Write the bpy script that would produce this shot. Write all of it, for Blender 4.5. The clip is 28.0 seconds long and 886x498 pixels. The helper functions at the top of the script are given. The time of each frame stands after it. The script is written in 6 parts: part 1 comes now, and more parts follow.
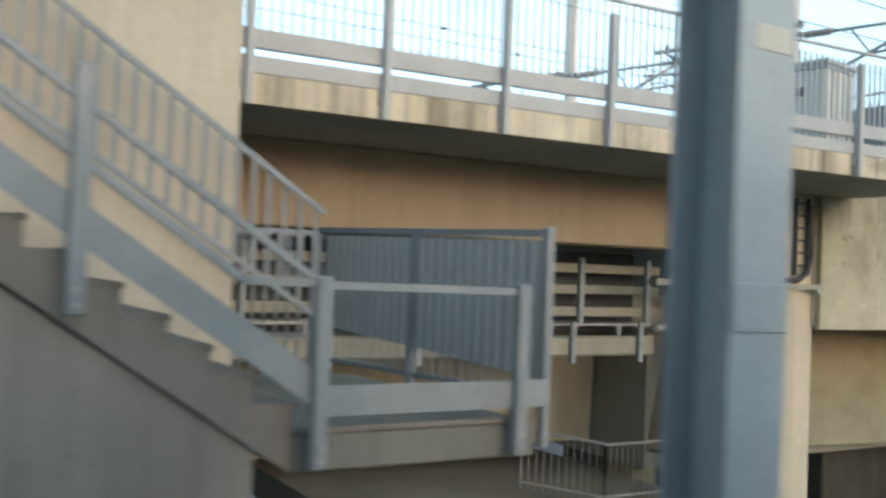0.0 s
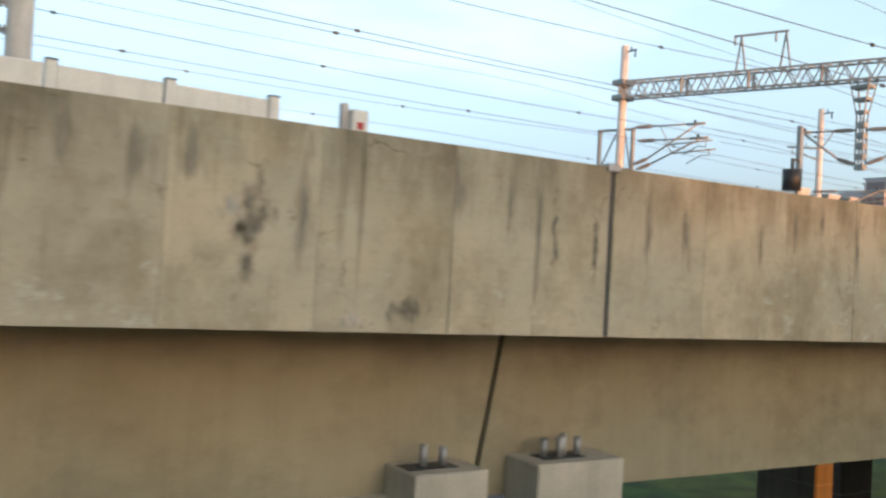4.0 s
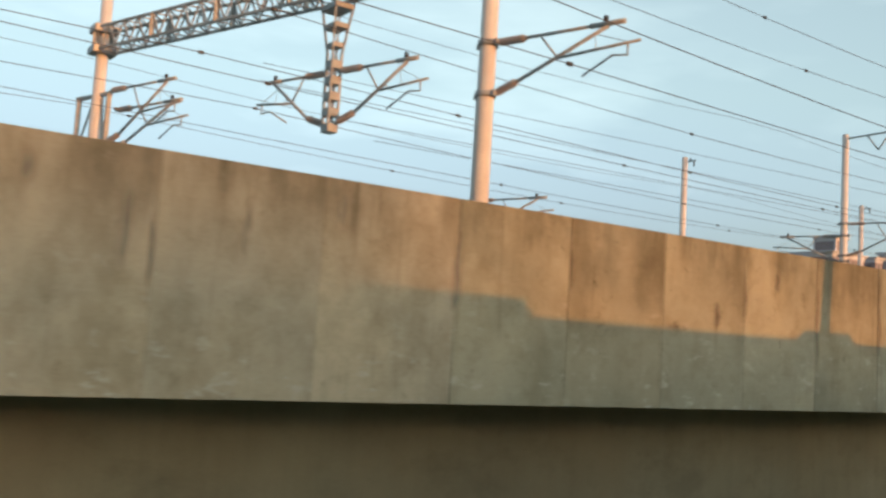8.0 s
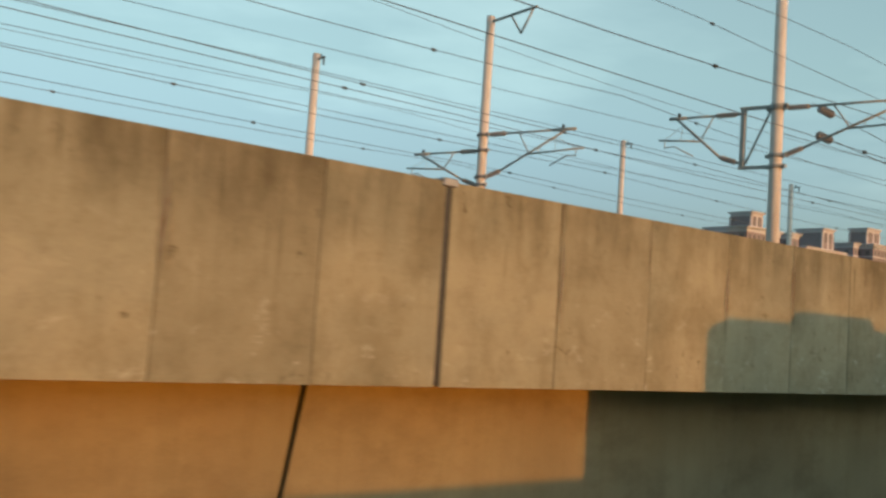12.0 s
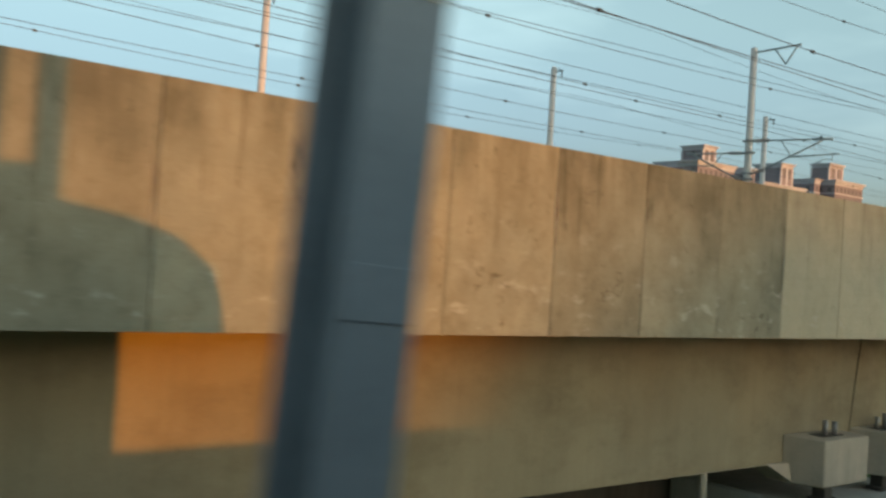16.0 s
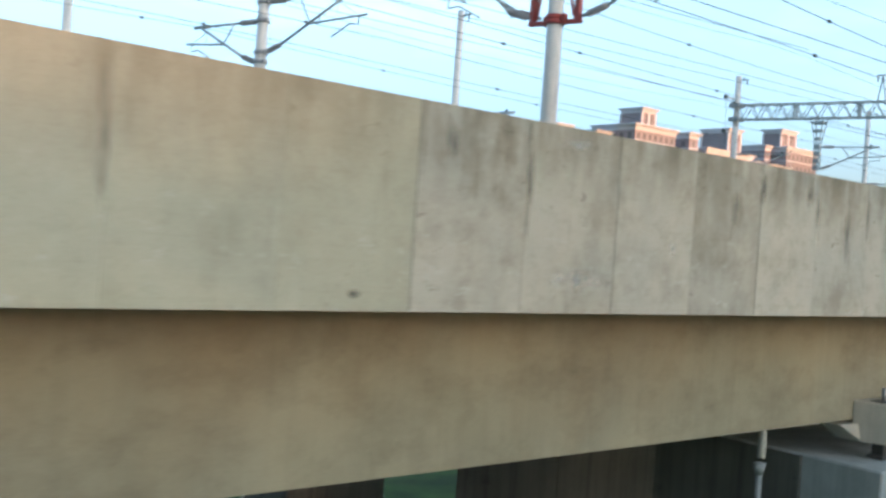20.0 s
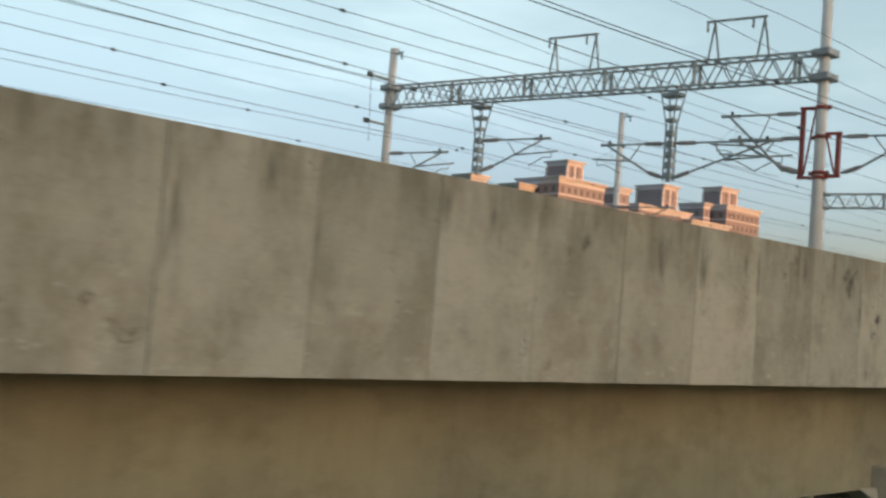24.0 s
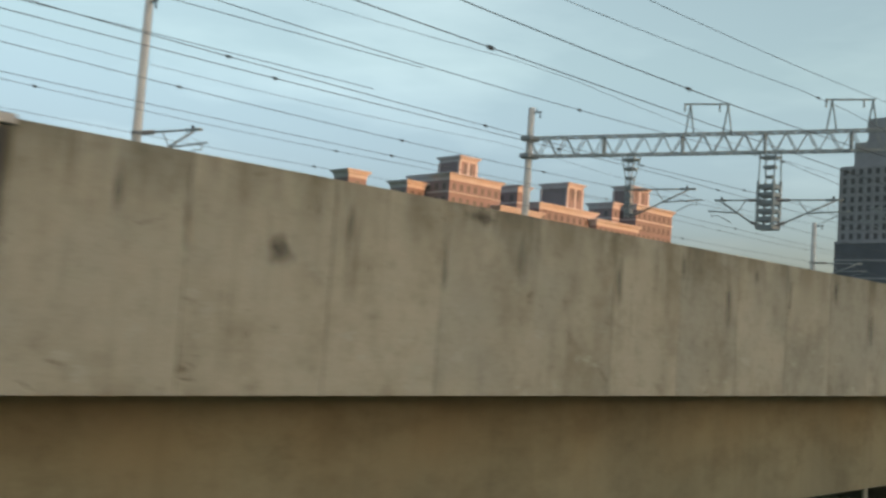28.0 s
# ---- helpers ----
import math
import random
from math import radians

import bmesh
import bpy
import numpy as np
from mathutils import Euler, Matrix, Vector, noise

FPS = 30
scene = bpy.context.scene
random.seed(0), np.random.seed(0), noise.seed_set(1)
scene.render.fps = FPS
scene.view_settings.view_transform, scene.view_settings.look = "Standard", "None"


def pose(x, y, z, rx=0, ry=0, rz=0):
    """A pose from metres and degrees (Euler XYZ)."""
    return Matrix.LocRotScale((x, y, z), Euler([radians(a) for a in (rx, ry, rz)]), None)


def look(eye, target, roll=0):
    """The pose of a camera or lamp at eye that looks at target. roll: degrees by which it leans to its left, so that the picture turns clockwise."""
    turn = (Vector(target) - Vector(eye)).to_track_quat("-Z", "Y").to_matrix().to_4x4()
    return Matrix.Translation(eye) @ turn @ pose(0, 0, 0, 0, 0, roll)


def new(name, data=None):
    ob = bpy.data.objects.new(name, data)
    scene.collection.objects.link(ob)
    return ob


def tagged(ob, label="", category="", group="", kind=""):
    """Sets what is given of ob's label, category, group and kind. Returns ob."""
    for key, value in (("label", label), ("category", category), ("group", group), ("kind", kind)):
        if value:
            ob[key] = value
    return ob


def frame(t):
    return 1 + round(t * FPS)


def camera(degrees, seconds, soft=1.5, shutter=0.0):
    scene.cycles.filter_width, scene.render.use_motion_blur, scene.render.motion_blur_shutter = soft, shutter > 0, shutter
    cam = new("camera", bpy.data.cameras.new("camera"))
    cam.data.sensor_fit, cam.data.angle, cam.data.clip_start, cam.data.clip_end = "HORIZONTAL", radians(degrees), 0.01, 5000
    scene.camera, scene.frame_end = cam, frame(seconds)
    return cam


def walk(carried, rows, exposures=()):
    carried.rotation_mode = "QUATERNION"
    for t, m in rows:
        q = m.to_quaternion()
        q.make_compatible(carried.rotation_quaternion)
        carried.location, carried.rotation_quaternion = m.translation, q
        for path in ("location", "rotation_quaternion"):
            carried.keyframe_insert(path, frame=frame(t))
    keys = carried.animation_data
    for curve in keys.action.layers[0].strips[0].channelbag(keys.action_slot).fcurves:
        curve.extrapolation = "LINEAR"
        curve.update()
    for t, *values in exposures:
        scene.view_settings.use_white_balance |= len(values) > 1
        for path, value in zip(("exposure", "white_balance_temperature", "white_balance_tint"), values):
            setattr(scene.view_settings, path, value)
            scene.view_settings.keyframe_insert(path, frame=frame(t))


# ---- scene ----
# camera and its glide along the railway: seconds, place along x, heading, tilt, lean (degrees)
EYE = 13.2
PATH = [
    (0.0, -0.011, 30.043, 1.348, 2.179), (0.2, 0.731, 30.285, 1.235, 2.08), (0.4, 1.478, 30.48, 1.264, 2.25), (0.7, 2.576, 30.93, 1.5, 2.33),
    (1.0, 3.806, 31.037, 1.3, 2.42), (1.5, 5.776, 31.45, 1.3, 2.4), (2.0, 7.86, 32.383, 1.845, 2.623), (2.5, 10.064, 31.992, 1.849, 2.535),
    (3.0, 12.072, 32.573, 1.502, 3.039), (3.5, 14.276, 34.036, 1.635, 3.423), (4.0, 16.61, 34.782, 1.729, 3.256),
    (4.5, 18.955, 35.274, 1.989, 3.493), (6.5, 32.401, 34.42, 1.436, 3.55), (7.0, 34.937, 34.736, 3.78, 3.247),
    (7.5, 37.58, 35.473, 5.276, 3.611), (8.0, 40.048, 35.24, 5.604, 3.531), (8.5, 42.582, 35.138, 5.66, 3.348),
    (9.0, 45.272, 35.589, 6.009, 3.824), (9.5, 47.914, 35.752, 5.96, 3.67), (10.0, 50.624, 36.329, 6.033, 3.912),
    (10.5, 53.413, 36.705, 6.141, 3.898), (11.0, 56.081, 37.071, 6.369, 3.616), (11.5, 58.778, 37.92, 5.375, 3.813),
    (13.5, 70.414, 37.475, 3.453, 3.331), (14.0, 73.369, 38.148, 3.785, 3.289), (15.0, 79.573, 38.181, 3.456, 3.519),
    (16.0, 85.957, 38.475, 1.124, 3.627), (16.5, 89.273, 38.128, -1.5, 3.575), (17.0, 92.513, 38.31, -7.117, 2.918),
    (17.5, 96.113, 35.83, -10.507, 2.954), (18.0, 99.422, 35.697, -11.206, 2.538), (18.5, 102.749, 36.28, -10.873, 2.584),
    (19.0, 106.057, 36.838, -10.399, 2.508), (19.5, 109.401, 38.26, -4.128, 2.757), (20.0, 112.788, 39.152, -0.475, 3.93),
    (20.5, 116.277, 38.706, 1.052, 4.185), (21.0, 119.746, 38.978, 0.722, 4.289), (21.5, 123.142, 39.149, 1.216, 4.446),
    (22.0, 126.43, 39.875, 2.416, 4.647), (22.5, 129.874, 40.303, 3.915, 5.54), (24.5, 143.603, 39.588, 3.276, 4.366),
    (25.0, 147.081, 37.592, 4.007, 5.167), (25.5, 150.426, 35.666, 2.019, 4.01), (26.0, 153.782, 36.675, 2.72, 3.549),
    (26.5, 157.096, 38.771, 1.959, 5.049), (27.0, 160.353, 39.723, 5.168, 4.395), (27.5, 163.851, 40.564, 5.112, 3.244),
    (28.0, 167.249, 42.129, 4.24, 4.057),
]

def aim(x, yaw, tilt, lean):
    a, b = radians(yaw), radians(tilt)
    way = Vector((math.sin(a) * math.cos(b), math.cos(a) * math.cos(b), math.sin(b)))
    eye = Vector((x, 0.0, EYE))
    return look(eye, eye + way, lean)


cam = camera(49.96, 28.0, soft=2.6, shutter=0.4)
walk(cam, [(t, aim(x, a, b, c)) for t, x, a, b, c in PATH],
     exposures=[(0.0, 2.22, 7300, 9), (1.0, 2.38, 7700, 7), (2.0, 2.42, 7500, 7), (3.0, 2.08, 7900, 12), (4.5, 1.56, 8000, 15), (7.0, 1.36, 8500, 13), (9.0, 1.14, 8500, 9), (10.0, 0.98, 8300, 3), (11.0, 0.86, 8000, -2), (14.0, 1.06, 8400, 3), (16.0, 1.02, 8000, 2), (17.0, 1.25, 6600, -9), (18.0, 1.9, 6900, -9), (19.0, 2.16, 6500, 0), (20.0, 1.94, 6600, 8), (22.0, 1.4, 8300, 12), (25.0, 1.24, 8500, 14), (27.0, 1.19, 8500, 13), (28.0, 1.02, 8500, 11)])

# light: a low evening sun behind the camera, and its sky
SUN_AZ, SUN_EL = math.atan2(0.127, 1.0), radians(4.0)
to_sun = Vector((math.sin(SUN_AZ) * math.cos(SUN_EL), -math.cos(SUN_AZ) * math.cos(SUN_EL), math.sin(SUN_EL)))
lamp = bpy.data.lights.new("sun", "SUN")
lamp.energy, lamp.angle, lamp.color = 1.1, radians(0.6), (1.0, 0.335, 0.025)
sun = new("sun", lamp)
sun.matrix_world = look((0, 0, 0), -to_sun)
world = bpy.data.worlds.new("sky")
scene.world = world
world.use_nodes = True
wn, wl = world.node_tree.nodes, world.node_tree.links
sky = wn.new("ShaderNodeTexSky")
sky.sky_type, sky.sun_disc = "NISHITA", False
sky.sun_elevation, sky.sun_rotation = radians(4.0), math.pi - SUN_AZ
sky.air_density, sky.dust_density, sky.ozone_density, sky.altitude = 1.0, 2.0, 3.0, 0.0
hsv = wn.new("ShaderNodeHueSaturation")
hsv.inputs["Hue"].default_value, hsv.inputs["Saturation"].default_value, hsv.inputs["Value"].default_value = 0.491, 0.73, 1.0
tcw = wn.new("ShaderNodeTexCoord")
mpw = wn.new("ShaderNodeMapping")
mpw.inputs["Scale"].default_value = (2.2, 2.2, 9.0)
cl = wn.new("ShaderNodeTexNoise")
cl.inputs["Scale"].default_value, cl.inputs["Detail"].default_value = 1.6, 6.0
rampw = wn.new("ShaderNodeValToRGB")
rampw.color_ramp.elements[0].position, rampw.color_ramp.elements[1].position = 0.48, 0.74
rampw.color_ramp.elements[0].color, rampw.color_ramp.elements[1].color = (1, 1, 1, 1), (1.30, 1.24, 1.20, 1)
mulw = wn.new("ShaderNodeMixRGB")
mulw.blend_type, mulw.inputs[0].default_value = "MULTIPLY", 1.0
wl.new(tcw.outputs["Generated"], mpw.inputs[0])
wl.new(mpw.outputs[0], cl.inputs["Vector"])
wl.new(cl.outputs[0], rampw.inputs[0])
wl.new(sky.outputs[0], hsv.inputs["Color"])
wl.new(hsv.outputs[0], mulw.inputs[1])
wl.new(rampw.outputs[0], mulw.inputs[2])
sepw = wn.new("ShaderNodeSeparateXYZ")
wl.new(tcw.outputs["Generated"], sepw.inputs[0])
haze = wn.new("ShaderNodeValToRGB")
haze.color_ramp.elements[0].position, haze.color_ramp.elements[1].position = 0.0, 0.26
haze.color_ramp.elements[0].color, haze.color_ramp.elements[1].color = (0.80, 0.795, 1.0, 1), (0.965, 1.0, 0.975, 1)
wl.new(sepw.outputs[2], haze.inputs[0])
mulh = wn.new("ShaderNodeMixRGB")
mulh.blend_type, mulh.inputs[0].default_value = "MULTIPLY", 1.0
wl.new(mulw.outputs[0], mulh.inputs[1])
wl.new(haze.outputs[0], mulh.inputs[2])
# thin haze that pales the sky towards the far end of the line
pale = wn.new("ShaderNodeMapRange")
pale.inputs[1].default_value, pale.inputs[2].default_value, pale.inputs[3].default_value, pale.inputs[4].default_value = -1.0, 1.0, 0.72, 1.28
wl.new(sepw.outputs[0], pale.inputs[0])
mulp = wn.new("ShaderNodeMixRGB")
mulp.blend_type, mulp.inputs[0].default_value = "MULTIPLY", 1.0
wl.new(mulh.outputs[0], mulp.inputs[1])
wl.new(pale.outputs[0], mulp.inputs[2])
# the dusky band low in the sky opposite the sun
low = wn.new("ShaderNodeMapRange")
low.inputs[1].default_value, low.inputs[2].default_value, low.inputs[3].default_value, low.inputs[4].default_value = 0.02, 0.34, 1.0, 0.0
wl.new(sepw.outputs[2], low.inputs[0])
away = wn.new("ShaderNodeMapRange")
away.inputs[1].default_value, away.inputs[2].default_value, away.inputs[3].default_value, away.inputs[4].default_value = 0.1, 0.7, 0.0, 1.0
wl.new(sepw.outputs[1], away.inputs[0])
dusk = wn.new("ShaderNodeMath")
dusk.operation = "MULTIPLY"
wl.new(low.outputs[0], dusk.inputs[0])
wl.new(away.outputs[0], dusk.inputs[1])
muld = wn.new("ShaderNodeMixRGB")
muld.blend_type = "MULTIPLY"
muld.inputs[2].default_value = (0.62, 0.66, 0.81, 1)
wl.new(dusk.outputs[0], muld.inputs[0])
wl.new(mulp.outputs[0], muld.inputs[1])
wl.new(muld.outputs[0], wn["Background"].inputs[0])
wn["Background"].inputs[1].default_value = 0.238


# ---- materials ----
def material(name, col, rough=0.7, metal=0.0, var=0.25, scale=1.2, fine=25.0, bump=0.15, streak=0.0, spread=0.0, tint=None, spots=0.0, spec=0.5):
    """Procedural surface: broad stains, vertical streaks, spots, fine grain and relief, and a shade of its own per piece."""
    m = bpy.data.materials.new(name)
    m.use_nodes = True
    n, l = m.node_tree.nodes, m.node_tree.links
    bs = n["Principled BSDF"]
    bs.inputs["Roughness"].default_value, bs.inputs["Metallic"].default_value = rough, metal
    bs.inputs["Specular IOR Level"].default_value = spec
    geo = n.new("ShaderNodeNewGeometry")

    def noise_at(sc, stretch=(1, 1, 1), detail=4.0, rough_=0.55):
        mp = n.new("ShaderNodeMapping")
        mp.inputs["Scale"].default_value = stretch
        l.new(geo.outputs["Position"], mp.inputs[0])
        t = n.new("ShaderNodeTexNoise")
        t.inputs["Scale"].default_value, t.inputs["Detail"].default_value, t.inputs["Roughness"].default_value = sc, detail, rough_
        l.new(mp.outputs[0], t.inputs["Vector"])
        return t.outputs[0]

    def ranged(sock, a, b, lo, hi):
        r = n.new("ShaderNodeMapRange")
        r.inputs[1].default_value, r.inputs[2].default_value, r.inputs[3].default_value, r.inputs[4].default_value = a, b, lo, hi
        l.new(sock, r.inputs[0])
        return r.outputs[0]

    def times(a, b):
        q = n.new("ShaderNodeMath")
        q.operation = "MULTIPLY"
        l.new(a, q.inputs[0])
        l.new(b, q.inputs[1])
        return q.outputs[0]

    grain = noise_at(fine, detail=6.0)
    val = times(ranged(noise_at(scale), 0.3, 0.7, 1 - var, 1 + var * 0.6), ranged(grain, 0.3, 0.7, 0.93, 1.06))
    if streak:
        val = times(val, ranged(noise_at(1.0, (3.2, 3.2, 0.16), 5.0, 0.6), 0.47, 0.68, 1.0, 1 - streak))
        val = times(val, ranged(noise_at(1.0, (9.0, 9.0, 0.35), 3.0, 0.5), 0.5, 0.75, 1.0, 1 - streak * 0.6))
    if spots:
        val = times(val, ranged(noise_at(0.55, (1, 1, 1.4), 7.0, 0.7), 0.60, 0.72, 1.0, 1 - spots))
    if spread:
        oi = n.new("ShaderNodeObjectInfo")
        val = times(val, ranged(oi.outputs["Random"], 0, 1, 1 - spread, 1 + spread))
    mix = n.new("ShaderNodeMixRGB")
    mix.blend_type, mix.inputs[0].default_value = "MULTIPLY", 1.0
    base = n.new("ShaderNodeMixRGB")
    base.inputs[1].default_value = (*col, 1)
    base.inputs[2].default_value = (*(tint or col), 1)
    l.new(ranged(noise_at(scale * 0.45, detail=3.0), 0.35, 0.65, 0.0, 1.0), base.inputs[0])
    l.new(base.outputs[0], mix.inputs[1])
    l.new(val, mix.inputs[2])
    l.new(mix.outputs[0], bs.inputs["Base Color"])
    l.new(ranged(grain, 0.3, 0.7, max(0.02, rough - 0.1), min(1.0, rough + 0.12)), bs.inputs["Roughness"])
    if bump:
        b = n.new("ShaderNodeBump")
        b.inputs["Strength"].default_value, b.inputs["Distance"].default_value = bump, 0.02
        l.new(grain, b.inputs["Height"])
        l.new(b.outputs[0], bs.inputs["Normal"])
    return m


def parapet_material(name, light, dark, dirt, pour=0.85):
    """Cast parapet concrete: every panel its own pour, with blotches, coping run-off, lime, scuffs and chipped patches."""
    m = bpy.data.materials.new(name)
    m.use_nodes = True
    n, l = m.node_tree.nodes, m.node_tree.links
    bs = n["Principled BSDF"]
    bs.inputs["Roughness"].default_value = 0.9
    bs.inputs["Specular IOR Level"].default_value = 0.3
    geo = n.new("ShaderNodeNewGeometry")
    oi = n.new("ShaderNodeObjectInfo")
    shift = n.new("ShaderNodeVectorMath")
    shift.operation = "SCALE"
    shift.inputs[0].default_value = (17.0, 0.0, 9.0)
    l.new(oi.outputs["Random"], shift.inputs[3])
    own = n.new("ShaderNodeVectorMath")
    l.new(geo.outputs["Position"], own.inputs[0])
    l.new(shift.outputs[0], own.inputs[1])
    sep = n.new("ShaderNodeSeparateXYZ")
    l.new(geo.outputs["Position"], sep.inputs[0])

    def noise_of(stretch, sc, detail, rough=0.62):
        mp = n.new("ShaderNodeMapping")
        mp.inputs["Scale"].default_value = stretch
        l.new(own.outputs[0], mp.inputs[0])
        t = n.new("ShaderNodeTexNoise")
        t.inputs["Scale"].default_value, t.inputs["Detail"].default_value, t.inputs["Roughness"].default_value = sc, detail, rough
        l.new(mp.outputs[0], t.inputs["Vector"])
        return t.outputs[0]

    def ranged(sock, lo, hi, a, b):
        r = n.new("ShaderNodeMapRange")
        r.interpolation_type = "SMOOTHSTEP"
        r.inputs[1].default_value, r.inputs[2].default_value, r.inputs[3].default_value, r.inputs[4].default_value = lo, hi, a, b
        l.new(sock, r.inputs[0])
        return r.outputs[0]

    def both(a, b, op="MULTIPLY"):
        q = n.new("ShaderNodeMath")
        q.operation = op
        l.new(a, q.inputs[0])
        l.new(b, q.inputs[1])
        return q.outputs[0]

    base = n.new("ShaderNodeMixRGB")
    base.inputs[1].default_value, base.inputs[2].default_value = (*light, 1), (*dark, 1)
    l.new(ranged(noise_of((1, 1, 1), 0.35, 3.0), 0.38, 0.62, 0.0, 1.0), base.inputs[0])
    col = base.outputs[0]

    def blend(kind, fac, colour):
        nonlocal col
        mx = n.new("ShaderNodeMixRGB")
        mx.blend_type = kind
        l.new(fac, mx.inputs[0])
        l.new(col, mx.inputs[1])
        mx.inputs[2].default_value = (*colour, 1)
        col = mx.outputs[0]

    # each pour a little lighter or darker
    blend("MULTIPLY", ranged(oi.outputs["Random"], 0.0, 1.0, 0.0, pour), (0.74, 0.75, 0.76))
    # broad cloudy stains, with a grain of medium blotches in them
    cloud = noise_of((1, 1, 0.75), 0.85, 8.0, 0.66)
    blend("MULTIPLY", ranged(cloud, 0.42, 0.70, 0.0, 0.75 * dirt), (0.60, 0.57, 0.52))
    blend("MIX", ranged(cloud, 0.42, 0.30, 0.0, 0.45), (0.45, 0.445, 0.355))
    blend("MULTIPLY", ranged(noise_of((1, 1, 1.2), 3.4, 6.0, 0.7), 0.48, 0.72, 0.0, 0.4 * dirt), (0.66, 0.64, 0.60))
    # run-off under the coping
    rim = ranged(sep.outputs[2], 13.7, 15.05, 0.0, 1.0)
    blend("MULTIPLY", both(ranged(noise_of((1.5, 1.5, 0.32), 1.0, 7.0, 0.66), 0.34, 0.66, 0.0, 0.9 * dirt), rim), (0.50, 0.48, 0.44))
    thin = both(ranged(noise_of((7.0, 7.0, 0.20), 1.0, 4.0), 0.55, 0.68, 0.0, 1.0 * dirt), ranged(noise_of((0.7, 0.7, 0.5), 1.0, 2.0), 0.45, 0.65, 0.0, 1.0))
    blend("MULTIPLY", both(thin, ranged(sep.outputs[2], 12.6, 14.9, 0.25, 1.0)), (0.52, 0.50, 0.46))
    # scuffed curves and chipped patches
    band = noise_of((1, 1, 1.1), 1.25, 3.0, 0.5)
    ring = both(ranged(band, 0.545, 0.562, 0.0, 1.0), ranged(band, 0.562, 0.585, 1.0, 0.0))
    patchy = both(ranged(noise_of((1, 1, 0.9), 2.6, 5.0, 0.7), 0.50, 0.60, 0.0, 0.8 * dirt), ranged(noise_of((1, 1, 1), 0.6, 2.0), 0.50, 0.60, 0.0, 1.0))
    blend("MULTIPLY", both(ring, patchy), (0.52, 0.49, 0.45))
    chips = both(ranged(noise_of((1.3, 1.3, 1), 5.5, 5.0, 0.65), 0.60, 0.68, 0.0, 0.8 * dirt), ranged(noise_of((1, 1, 1), 0.75, 2.0), 0.58, 0.66, 0.0, 1.0))
    blend("MULTIPLY", chips, (0.50, 0.48, 0.44))
    lime = both(ranged(noise_of((1, 1, 1.8), 2.0, 7.0, 0.7), 0.56, 0.68, 0.0, 0.75), ranged(sep.outputs[2], 14.4, 12.4, 0.15, 1.0))
    blend("MIX", lime, (0.485, 0.485, 0.42))
    # faint lifts of the pour
    blend("MULTIPLY", ranged(noise_of((0.3, 0.3, 8.0), 1.0, 2.0), 0.5, 0.66, 0.0, 0.15), (0.84, 0.83, 0.81))
    grain = noise_of((1, 1, 1), 26.0, 6.0, 0.6)
    blend("MULTIPLY", ranged(grain, 0.45, 0.7, 0.0, 0.35), (0.80, 0.79, 0.77))
    l.new(col, bs.inputs["Base Color"])
    b1_ = n.new("ShaderNodeBump")
    b1_.inputs["Strength"].default_value, b1_.inputs["Distance"].default_value = 0.25, 0.02
    l.new(grain, b1_.inputs["Height"])
    b2_ = n.new("ShaderNodeBump")
    b2_.invert = True
    b2_.inputs["Strength"].default_value, b2_.inputs["Distance"].default_value = 0.6, 0.02
    l.new(both(chips, both(ring, patchy), "MAXIMUM"), b2_.inputs["Height"])
    l.new(b1_.outputs[0], b2_.inputs["Normal"])
    l.new(b2_.outputs[0], bs.inputs["Normal"])
    return m


CONCRETE = parapet_material("parapet concrete", (0.401, 0.385, 0.287), (0.344, 0.345, 0.268), 1.0)
TANCONC = parapet_material("tan parapet concrete", (0.507, 0.455, 0.338), (0.443, 0.41, 0.318), 1.0, 0.45)
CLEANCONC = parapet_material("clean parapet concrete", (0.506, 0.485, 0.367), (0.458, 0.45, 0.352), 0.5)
WORNCONC = parapet_material("worn parapet concrete", (0.507, 0.470, 0.382), (0.447, 0.427, 0.358), 1.0, 0.68)
PLAINCONC = material("aged concrete", (0.40, 0.365, 0.30), 0.9, var=0.16, scale=0.8, streak=0.26, spread=0.10, tint=(0.36, 0.345, 0.29), spots=0.28)
GIRDER = material("girder concrete", (0.358, 0.315, 0.215), 0.85, var=0.16, scale=0.45, streak=0.07, tint=(0.315, 0.28, 0.2), spots=0.24)
